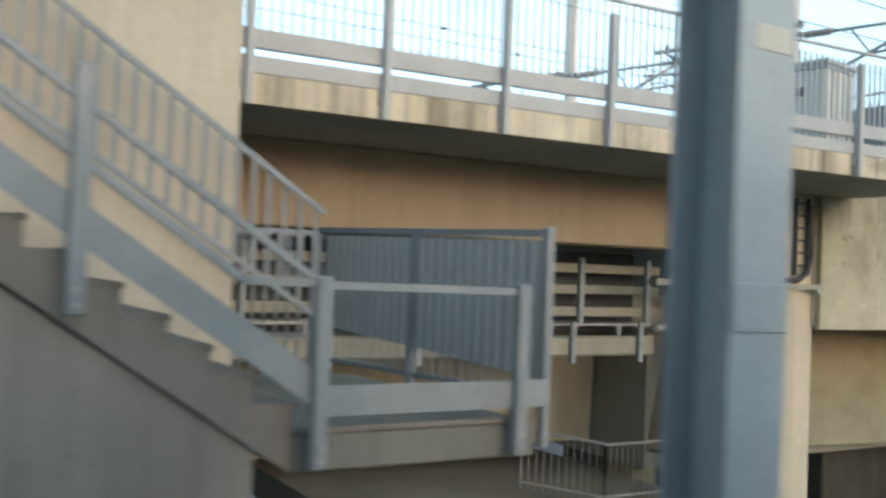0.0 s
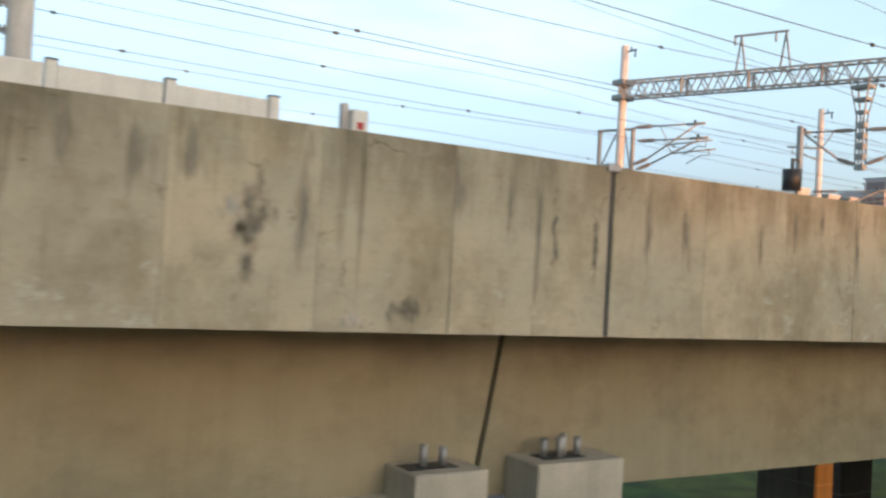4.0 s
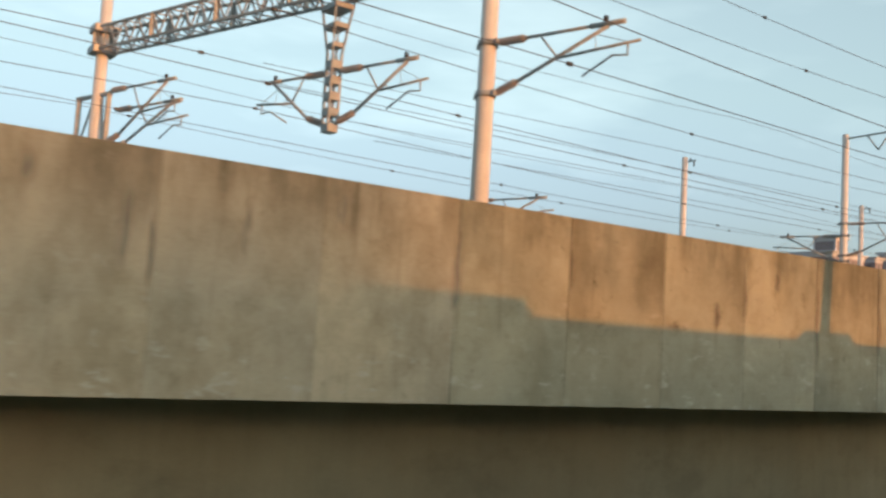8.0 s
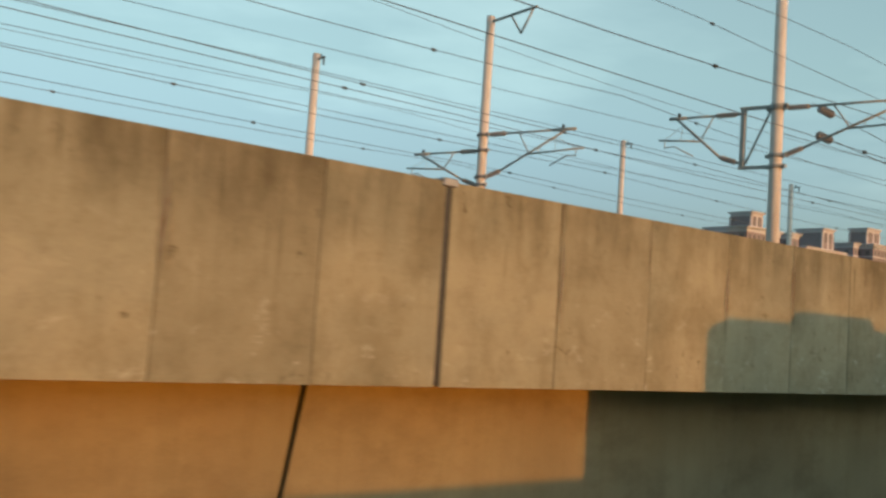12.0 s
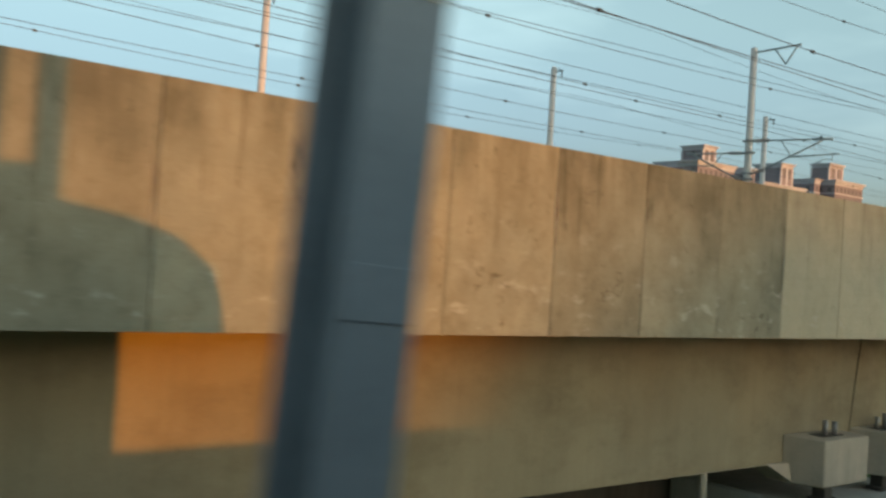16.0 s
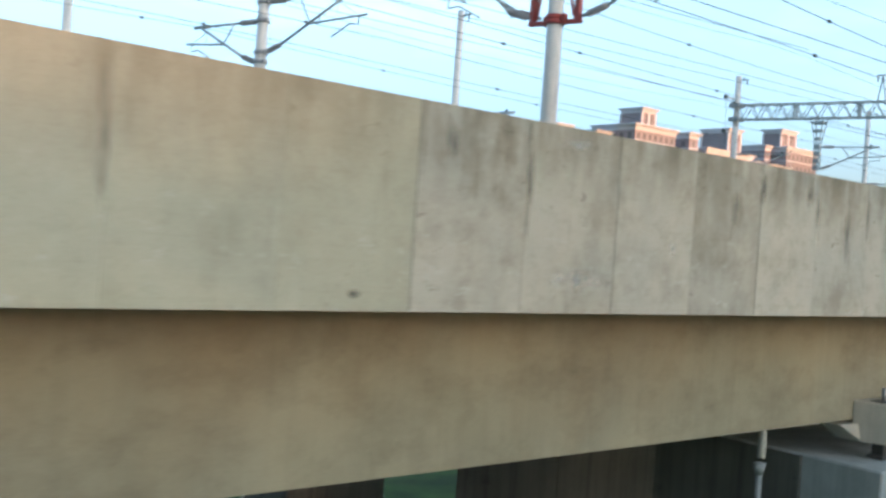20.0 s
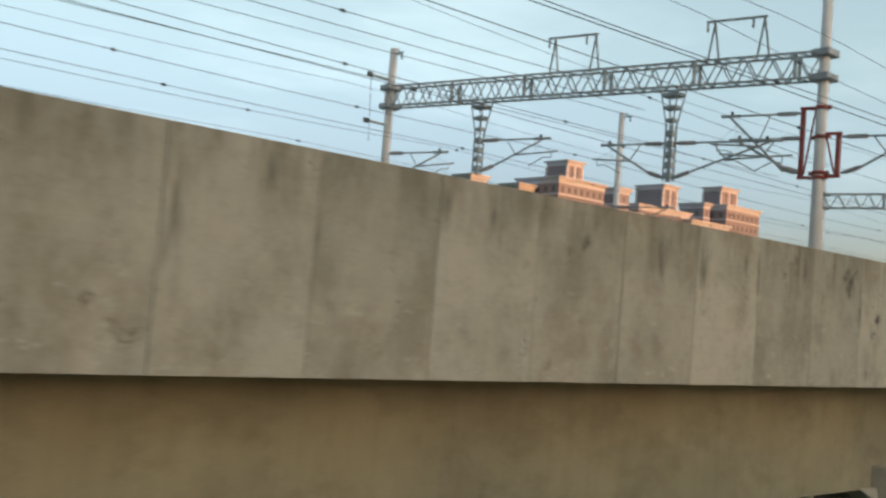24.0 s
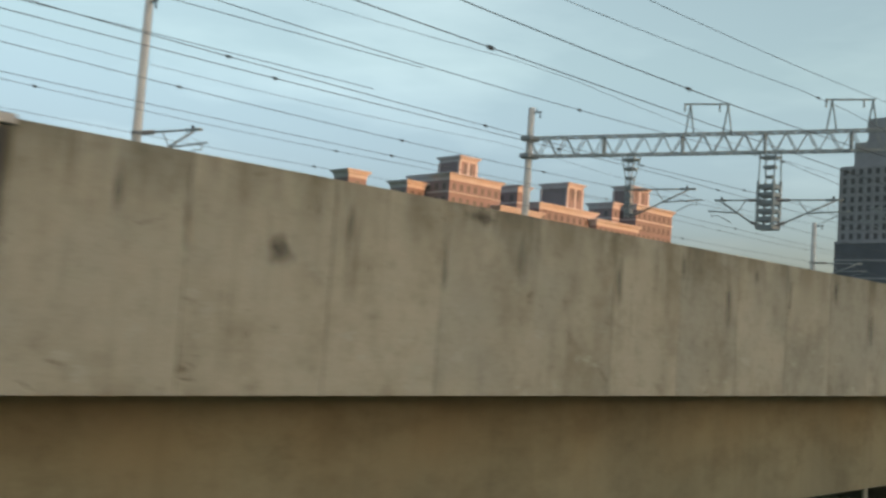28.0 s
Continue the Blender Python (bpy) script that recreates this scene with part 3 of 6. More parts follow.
# the near viaduct under the camera's track, with its sunward parapet
solo("viaduct_deck", box(B(), -60, 330, -5.6, 2.42, 9.6, 10.62), BALLAST, "pale ballasted deck of the near railway viaduct", "deck", kind="structure")
solo("parapet", box(B(), -60, 330, -5.5, -5.2, 10.62, 11.76), PLAINCONC, "low concrete parapet of the near viaduct", "parapet", kind="structure")
for x in range(-50, 330, 30):
    solo("viaduct_pier", rbox(B(), x - 1.2, x + 1.2, -3.6, 0.6, GROUND, 9.6, 0.1), PALE, "grey concrete pier of the near viaduct", "pier", group="near piers")
# unseen blocks, added to keep the low sun off parts of the viaduct
for x0, x1, h in ((-420, -95, 57.0), (-93, 79, 62.0), (79.3, 99.6, 44.5), (152.8, 176, 44.5), (176.3, 360, 66.0), (362, 700, 64.0)):
    solo("backdrop_building", rbox(B(), x0, x1, -440, -400, GROUND, h, 0.3), BLOCKWALL, "plain tall unseen sun-blocking row far behind the near viaduct", "building", kind="structure")

# concourse beside the first stretch
def edge_y(x):
    return 8.083 - 0.0297 * (x - 10)


def along_edge(bm, x0, x1, d0, d1, z0, z1):
    """A block beside the slanting concourse edge, from d0 to d1 behind it."""
    return hexa(bm, [(x0, edge_y(x0) + d0, z0), (x1, edge_y(x1) + d0, z0), (x1, edge_y(x1) + d1, z0), (x0, edge_y(x0) + d1, z0),
                     (x0, edge_y(x0) + d0, z1), (x1, edge_y(x1) + d0, z1), (x1, edge_y(x1) + d1, z1), (x0, edge_y(x0) + d1, z1)])


solo("concourse_slab", hexa(B(), [(-26, edge_y(-26) + 0.17, 14.665), (13.72, edge_y(13.72) + 0.17, 14.665), (13.72, 12.2, 14.665), (-26, 12.2, 14.665), (-26, edge_y(-26) + 0.17, 15.06), (13.72, edge_y(13.72) + 0.17, 15.06), (13.72, 12.2, 15.06), (-26, 12.2, 15.06)]), SLABCONC, "grey concrete concourse slab above the street", "slab", kind="structure")
solo("concourse_edge", along_edge(B(), -26, 13.74, 0.05, 0.17, 14.66, 15.04), EDGECONC, "stained cream concrete edge beam of the concourse", "beam", kind="structure")
solo("concourse_beam", rbox(B(), -26, 12.0, 10.4, 10.95, 13.65, 14.665, 0.02), TANBEAM, "tan painted beam under the concourse slab", "beam", kind="structure")
solo("concourse_pier", rbox(B(), 12.2, 13.06, 10.43, 11.9, GROUND, 14.665, 0.03), PLASTER, "square beige concrete pier under the concourse", "pier", kind="structure")
solo("wall_stair", box(B(), -26, 2.03, 6.42, 6.75, GROUND, 19.0), PLASTER, "tall beige rendered wall beside the stair", "wall", kind="structure")
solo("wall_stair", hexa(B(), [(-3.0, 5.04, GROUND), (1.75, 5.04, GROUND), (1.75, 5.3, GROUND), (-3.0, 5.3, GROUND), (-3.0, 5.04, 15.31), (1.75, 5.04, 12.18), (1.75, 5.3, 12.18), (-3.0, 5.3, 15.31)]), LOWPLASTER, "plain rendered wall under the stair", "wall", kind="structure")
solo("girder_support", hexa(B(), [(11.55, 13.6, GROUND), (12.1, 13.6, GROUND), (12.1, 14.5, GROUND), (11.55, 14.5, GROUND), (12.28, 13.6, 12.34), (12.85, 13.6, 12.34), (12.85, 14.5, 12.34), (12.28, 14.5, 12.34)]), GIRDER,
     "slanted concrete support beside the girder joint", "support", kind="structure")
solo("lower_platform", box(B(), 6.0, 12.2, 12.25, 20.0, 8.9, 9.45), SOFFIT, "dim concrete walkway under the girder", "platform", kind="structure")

# piers of the far viaduct at its joints
PIER_TOP = {26.3: 8.55, 68.6: 8.4, 109.45: 8.25, 139.3: 8.25, 169.6: 8.2, 202.8: 8.2}
BLOCKS = {26.3: ((24.48, 25.85), (26.87, 28.82), 9.15, 10.26), 109.45: ((106.55, 108.52), (109.57, 111.0), 8.72, 9.8), 139.3: ((137.35, 138.73), (139.39, 140.8), 8.72, 9.76), 68.6: ((65.9, 68.1), (68.7, 70.6), 8.85, 9.85)}
for x, top in PIER_TOP.items():
    pier = thing("viaduct_pier", (x, 13.5, GROUND), "pale grey concrete pier with bearing blocks under the girder joint", "pier", "far piers")
    deep = x == 139.3
    part("shaft", rbox(B(), x - 3.08, x + 2.0, 11.08, 17.85 if deep else 15.6, GROUND, top, 0.05), PALE, pier)
    if deep:
        beam = B()
        hexa(beam, [(134.55, 20.3, 5.2), (136.1, 17.85, 5.2), (138.4, 17.85, 5.2), (137.4, 20.3, 5.2), (134.55, 20.3, 8.2), (136.1, 17.85, 8.2), (138.4, 17.85, 8.2), (137.4, 20.3, 8.2)])
        hexa(beam, [(136.1, 17.85, 5.2), (136.1, 13.2, 5.2), (136.3, 13.2, 5.2), (136.3, 17.85, 5.2), (136.1, 17.85, 8.2), (136.1, 13.2, 8.2), (136.3, 13.2, 8.2), (136.3, 17.85, 8.2)])
        part("cross_beam", beam, STREETCONC, pier, "beige concrete beam between the shafts")
        oval = B()
        bmesh.ops.create_cone(oval, cap_ends=True, segments=20, radius1=0.5, radius2=0.5, depth=0.012, matrix=Matrix.Translation((136.215, 16.2, 1.9)) @ Matrix.Rotation(math.pi / 2, 4, "Y") @ Matrix.Diagonal((1.05, 0.62, 1.0, 1.0)))
        part("wall_recess", oval, SOFFIT, pier, "dark oval patch on the shaft")
    else:
        # rear shaft toned down for the train's shade
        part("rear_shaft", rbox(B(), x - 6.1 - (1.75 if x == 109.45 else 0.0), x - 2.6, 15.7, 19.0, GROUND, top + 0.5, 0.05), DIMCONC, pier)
    left, right, zl, zh = BLOCKS.get(x, ((x - 2.92, x - 0.64), (x - 0.16, x + 1.68), 8.74 - (8.25 - top), 9.74))
    for a, b in (left, right):
        y0 = web_y(x) - 0.88
        back = 0.33 if x > 60 else 0.0
        blk = B()
        hexa(blk, [(a, y0, zl), (b, y0, zl), (b, web_y(x), zl), (a - back, web_y(x), zl), (a, y0, zh), (b, y0, zh), (b, web_y(x), zh + 0.03), (a - back, web_y(x), zh + 0.03)])
        bmesh.ops.bevel(blk, geom=blk.edges[:], offset=0.025, segments=1, affect="EDGES")
        block = part("bearing_block", blk, BLOCKCONC, pier, "pale concrete bearing block")
        m = (a + b) / 2 - 0.15
        part("base_plate", rbox(B(), m - 0.46, m + 0.46, y0 + 0.28, y0 + 0.68, zh + 0.004, zh + 0.03, 0.006), DARKMETAL, block)
        for dx, dy, h in ((-0.12, 0.44, 0.34), (0.2, 0.38, 0.3)) if (a, b) == left else ((-0.34, 0.46, 0.3), (-0.08, 0.36, 0.34), (0.12, 0.5, 0.36), (0.36, 0.4, 0.32)):
            part("anchor_bolt", tube(B(), (m + dx, y0 + dy, zh + 0.03), (m + dx, y0 + dy, zh + 0.03 + h), 0.065, n=10), GALV, block)
        bear = B()
        rbox(bear, m - 0.26, m + 0.28, y0 + 0.28, y0 + 0.74, top, top + 0.1, 0.02)
        rbox(bear, m - 0.15, m + 0.19, y0 + 0.34, y0 + 0.68, top + 0.08, zl, 0.03)
        part("bearing", bear, DIMCONC, pier, "dark bearing pad")
    a, gl = left[0], 9.12 if x > 60 else 9.75
    yw = web_y(x)
    hexa_ = B()
    hexa(hexa_, [(a - 0.15, yw - 0.25, gl - 0.42), (a + 0.3, yw - 0.25, gl - 0.42), (a + 0.3, yw + 0.5, gl - 0.42), (a - 0.15, yw + 0.5, gl - 0.42), (a - 1.0, yw - 0.02, gl + 0.06), (a + 0.3, yw - 0.25, gl + 0.06), (a + 0.3, yw + 0.5, gl + 0.06), (a - 1.0, yw + 0.5, gl + 0.06)])
    part("haunch", hexa_, BLOCKCONC, pier)
    dx = x - 4.85
    pipe = B()
    tube(pipe, (dx, 13.35, GROUND), (dx, 13.35, top - 0.35), 0.08)
    part("drain_pipe", pipe, PVC, pier)
    fun = B()
    tube(fun, (dx, 13.35, top - 0.4), (dx, 13.35, top - 0.1), 0.1, 0.17)
    part("pipe_funnel", fun, PVC, pier)
    spout = B()
    tube(spout, (dx + 0.05, 13.35, top + 0.02), (dx + 0.05, 13.35, top + 0.9), 0.1)
    part("drain_spout", spout, WHITEPANEL, pier)
# broad pier with a bevelled corner on the earth island
broad = thing("inner_pier", (136.0, 22.0, GROUND), "broad grey concrete pier with a cut corner on bare earth", "pier", "inner piers")
bm = B()
ring = ((133.55, 24.0), (134.2, 21.3), (134.55, 20.3), (138.1, 20.3), (138.1, 24.0))
lo, hi = [bm.verts.new((a, b, GROUND)) for a, b in ring], [bm.verts.new((a, b, 9.4)) for a, b in ring]
for k in range(5):
    bm.faces.new((lo[k], lo[k - 1], hi[k - 1], hi[k]))
bm.faces.new(lo)
bm.faces.new(hi)
bmesh.ops.bevel(bm, geom=[e for e in bm.edges if abs(e.verts[0].co.z - e.verts[1].co.z) > 1], offset=0.05, segments=2, affect="EDGES")
part("shaft", bm, STREETCONC, broad)
part("corner_fillet", rbox(B(), 134.26, 134.42, 20.72, 20.86, GROUND, GROUND + 1.2, 0.03), BLOCKCONC, broad, "pale patched corner at the foot")
# other piers under the deck
for x0, x1, y0, y1 in ((131.4, 136.0, 31.2, 34.6), (102.9, 105.6, 30.2, 33.0), (99.2, 100.2, 24.3, 26.8), (51.7, 52.9, 23, 25.9), (20, 23, 22, 26), (64.7, 67.7, 30, 33), (164, 167, 22, 26), (166, 169, 31, 34)):
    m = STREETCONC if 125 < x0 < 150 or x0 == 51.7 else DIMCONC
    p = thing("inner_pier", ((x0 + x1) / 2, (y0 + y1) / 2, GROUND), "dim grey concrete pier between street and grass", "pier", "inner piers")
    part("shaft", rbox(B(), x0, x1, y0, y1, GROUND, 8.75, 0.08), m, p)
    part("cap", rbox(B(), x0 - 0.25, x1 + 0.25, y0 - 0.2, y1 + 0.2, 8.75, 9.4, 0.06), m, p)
    part("footing", rbox(B(), x0 - 0.3, x1 + 0.3, y0 - 0.3, y1 + 0.3, GROUND - 0.1, GROUND + 0.22, 0.04), m, p)
    if x0 == 131.4:
        part("drain_pipe", tube(B(), (x0 - 0.08, y1 - 0.1, GROUND + 0.2), (x0 - 0.08, y1 - 0.1, 8.7), 0.075, n=10), WHITEPANEL, p, "white drain pipe")
        part("plinth", rbox(B(), x0 - 0.34, x0 - 0.28, y0 - 0.3, y1 + 0.3, GROUND + 0.06, GROUND + 0.3, 0.02), WHITEPANEL, p, "pale painted plinth edge")
    for k in (1, 2):
        part("form_joint", box(B(), x0 - 0.004, x1 + 0.004, y0 - 0.004, y1 + 0.004, GROUND + 3.0 * k, GROUND + 3.0 * k + 0.025), SOFFIT, p)


# ---- concourse fence, stair, cable rack ----
def concourse_fence():
    f = thing("concourse_fence", (-6, 8.0, 14.7), "grey painted steel fence with slim uprights on the concourse edge", "fence")
    xs = [13.45, 12.29] + [10.88 - 1.365 * k for k in range(16)]
    for x in xs:
        p = B()
        rbox(p, x - 0.035, x + 0.035, 7.9, 7.99, 14.6, 16.08, 0.008)
        post = part("post", p, FENCEPAINT, f)
        part("anchor", rbox(B(), x - 0.06, x + 0.06, 7.965, 7.997, 14.74, 14.92, 0.006), GALV, post)
    for z0, z1 in ((15.13, 15.31), (14.9, 15.06)):
        part("rail", rbox(B(), -26, 13.74, 7.99, 8.02, z0, z1, 0.006), FENCEPAINT, f)
    part("top_rail", rbox(B(), -26, 13.70, 8.15, 8.19, 16.30, 16.34, 0.006), FENCEPAINT, f)
    part("bottom_rail", rbox(B(), -26, 13.70, 8.15, 8.19, 15.16, 15.2, 0.006), FENCEPAINT, f)
    b = B()
    box(b, -0.0095, 0.0095, -0.0095, 0.0095, 0, 1.1)
    me = bpy.data.meshes.new("upright")
    b.to_mesh(me)
    b.free()
    me.materials.append(FENCEPAINT)
    x = 13.66
    n = 0
    while x > -14 and n < 260:
        shared("upright", me, (x, 8.17, 15.09 if x > 8.5 else 15.22), f)
        x -= 0.105
        n += 1
    # return along the end of the slab
    for k in range(24):
        shared("upright", me, (13.68, 8.25 + 0.13 * k, 15.09), f)
    part("end_rail", rbox(B(), 13.66, 13.70, 8.19, 11.4, 16.30, 16.34, 0.006), FENCEPAINT, f)
    # it follows the slanting edge
    f.location, f.rotation_euler = (-5.99, 8.608, 14.74), (0, 0, -0.0297)


concourse_fence()


def roof_hut():
    h = thing("equipment_hut", (11.68, 9.2, 15.06), "pale grey sheet-clad equipment hut with a flat roof on the concourse", "hut")
    o = Vector((11.68, 9.2, 0))
    at = lambda x0, x1, y0, y1, z0, z1, r: rbox(B(), o.x + x0, o.x + x1, o.y + y0, o.y + y1, z0, z1, r)
    body = part("body", at(0.06, 0.88, 0.06, 0.84, 15.06, 16.42, 0.01), WHITEPANEL, h)
    roof = part("roof", at(0.0, 0.94, 0.0, 0.9, 16.46, 16.54, 0.015), GALV, h)
    # grey strip drawn as the shadow under the roof
    part("fascia", at(0.03, 0.91, 0.03, 0.87, 16.40, 16.458, 0.006), GREYPAINT, roof, "grey strip standing in for the shadow under the roof")
    for k in range(7):
        u = 0.1 + k * 0.115
        part("cladding_rib", at(u, u + 0.03, 0.04, 0.058, 15.1, 16.4, 0.005), WHITEPANEL, body)
        part("cladding_rib", at(0.04, 0.058, u, u + 0.03, 15.1, 16.4, 0.005), WHITEPANEL, body)
    part("vent", at(0.03, 0.039, 0.38, 0.5, 16.02, 16.16, 0.003), DARKMETAL, body)
    h.rotation_euler = (0, 0, radians(10))


roof_hut()

LAMPORANGE = material("orange lamp plastic", (0.75, 0.16, 0.03), 0.35, var=0.05, bump=0)
wl_ = thing("warning_lamp", (13.2, 8.42, 15.06), "red and white warning lamp on a grey post on the concourse", "lamp")
part("post", tube(B(), (13.2, 8.42, 15.06), (13.2, 8.42, 15.98), 0.07, n=10), GREYPAINT, wl_)
part("base_box", rbox(B(), 13.04, 13.36, 8.26, 8.58, 15.97, 16.14, 0.025), REDPAINT, wl_)
part("lamp_glass", tube(B(), (13.2, 8.42, 16.14), (13.2, 8.42, 16.37), 0.13, 0.12, n=16), LAMPCLEAR, wl_)
part("cap", tube(B(), (13.2, 8.42, 16.37), (13.2, 8.42, 16.5), 0.15, 0.1, n=16), LAMPORANGE, wl_)
gb_ = thing("grey_cabinet", (13.2, 9.6, 15.06), "dark grey steel cabinet on the concourse", "cabinet")
part("body", rbox(B(), 13.0, 13.5, 9.2, 9.9, 15.06, 16.0, 0.015), GREYPAINT, gb_)
part("door", rbox(B(), 12.985, 12.998, 9.25, 9.85, 15.12, 15.95, 0.004), GREYPAINT, gb_)


def stair():
    """The stair with its landing, seen from its open side."""
    s = thing("staircase", (1.0, 5.6, 12.0), "concrete stair and landing with dull grey steel railings", "staircase")
    run, rise = 0.238, 0.162
    x, z = 1.96, 12.27
    for n in range(16):
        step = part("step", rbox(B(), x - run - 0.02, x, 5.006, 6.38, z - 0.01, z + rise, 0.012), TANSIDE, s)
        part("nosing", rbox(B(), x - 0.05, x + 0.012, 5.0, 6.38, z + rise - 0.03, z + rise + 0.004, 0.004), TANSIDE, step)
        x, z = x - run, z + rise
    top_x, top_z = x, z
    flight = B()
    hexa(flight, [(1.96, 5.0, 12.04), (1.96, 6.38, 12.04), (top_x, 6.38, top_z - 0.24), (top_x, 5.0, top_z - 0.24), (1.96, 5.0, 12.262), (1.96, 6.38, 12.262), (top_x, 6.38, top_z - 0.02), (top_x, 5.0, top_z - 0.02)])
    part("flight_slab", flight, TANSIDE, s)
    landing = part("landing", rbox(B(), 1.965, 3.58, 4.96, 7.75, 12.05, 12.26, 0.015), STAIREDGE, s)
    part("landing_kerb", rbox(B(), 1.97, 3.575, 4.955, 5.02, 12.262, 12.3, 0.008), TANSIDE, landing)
    # front rail
    posts = [(3.40, 12.08, 13.14), (2.06, 12.08, 13.15), (0.76, 12.92, 14.15), (-0.6, 13.80, 15.03), (-1.95, 14.68, 15.9)]
    for px, z0, z1 in posts:
        p = part("post", rbox(B(), px - 0.045, px + 0.045, 4.84, 4.93, z0, z1, 0.012), STAIRPAINT, s)
        for dz in (0.05, 0.13):
            part("bolt", tube(B(), (px, 4.84, z0 + dz), (px, 4.822, z0 + dz), 0.014, n=6), GALV, p)
    rail = lambda name, p, q, w, h: part(name, bar(B(), p, q, w, h), STAIRPAINT, s)
    rail("top_rail", (2.06, 4.9, 13.1), (3.44, 4.9, 13.09), 0.045, 0.045)
    rail("toe_board", (2.075, 4.9, 12.455), (3.62, 4.9, 12.455), 0.02, 0.17)
    slope = 0.672
    rail("rail", (2.06, 4.9, 13.1), (-2.6, 4.9, 13.1 + 4.66 * slope), 0.04, 0.04)
    rail("rail", (1.62, 4.9, 13.11), (-2.6, 4.9, 13.11 + 4.22 * slope), 0.04, 0.045)
    rail("rail", (1.6, 4.9, 13.11), (2.06, 4.9, 13.11), 0.04, 0.035)
    rail("stringer_board", (2.06, 4.9, 12.51), (-2.6, 4.9, 12.51 + 4.66 * slope), 0.02, 0.175)
    # far rail with uprights
    for px, z0 in ((1.0, 12.9), (-0.4, 13.75)):
        part("post", rbox(B(), px - 0.03, px + 0.03, 6.2, 6.26, z0, z0 + 1.25, 0.01), STAIRPAINT, s)
    rail("top_rail", (2.62, 6.23, 13.58), (-2.4, 6.23, 13.58 + 5.02 * 0.655), 0.035, 0.04)
    rail("rail", (2.62, 6.23, 12.82), (-2.4, 6.23, 12.82 + 5.02 * 0.655), 0.03, 0.04)
    for k in range(40):
        px = 2.55 - k * 0.115
        zz = 12.82 + (2.62 - px) * 0.655
        part("upright", box(B(), px - 0.012, px + 0.012, 6.22, 6.244, zz, zz + 0.76), STAIRPAINT, s)
    # fence at the end of the landing, running back, with a sheet fixed behind its bars
    def end_at(v, off=0.0):
        return 3.64 - 0.16 * (v - 4.95) + off
    rail("end_top_rail", (end_at(4.95), 4.95, 13.47), (end_at(7.75), 7.75, 13.52), 0.04, 0.045)
    rail("end_low_rail", (end_at(4.95), 4.95, 12.42), (end_at(7.75), 7.75, 12.42), 0.03, 0.04)
    for k in range(27):
        py = 5.0 + k * 0.105
        px = end_at(py, -0.03)
        part("upright", box(B(), px - 0.008, px + 0.008, py - 0.008, py + 0.008, 12.42, 13.47), STAIRPAINT, s)
    for py in (4.95, 6.35, 7.72):
        px = end_at(py)
        part("end_post", rbox(B(), px - 0.03, px + 0.03, py - 0.03, py + 0.03, 12.1, 13.51, 0.008), STAIRPAINT, s)
    sh = B()
    a, b = end_at(4.99), end_at(7.55)
    hexa(sh, [(a, 4.99, 12.53), (a + 0.02, 4.99, 12.53), (b + 0.02, 7.55, 12.7), (b, 7.55, 12.7), (a, 4.99, 13.42), (a + 0.02, 4.99, 13.42), (b + 0.02, 7.55, 13.47), (b, 7.55, 13.47)])
    part("screen_sheet", sh, SHEET, s, "grey screen sheet")
    # back rail of the landing
    for z in (13.49, 13.08, 12.6):
        rail("back_rail", (1.9, 7.74, z), (end_at(7.74), 7.74, z), 0.03, 0.04)
    for k in range(12):
        px = 2.0 + k * 0.105
        part("upright", box(B(), px - 0.011, px + 0.011, 7.73, 7.752, 12.26, 13.48), STAIRPAINT, s)


stair()


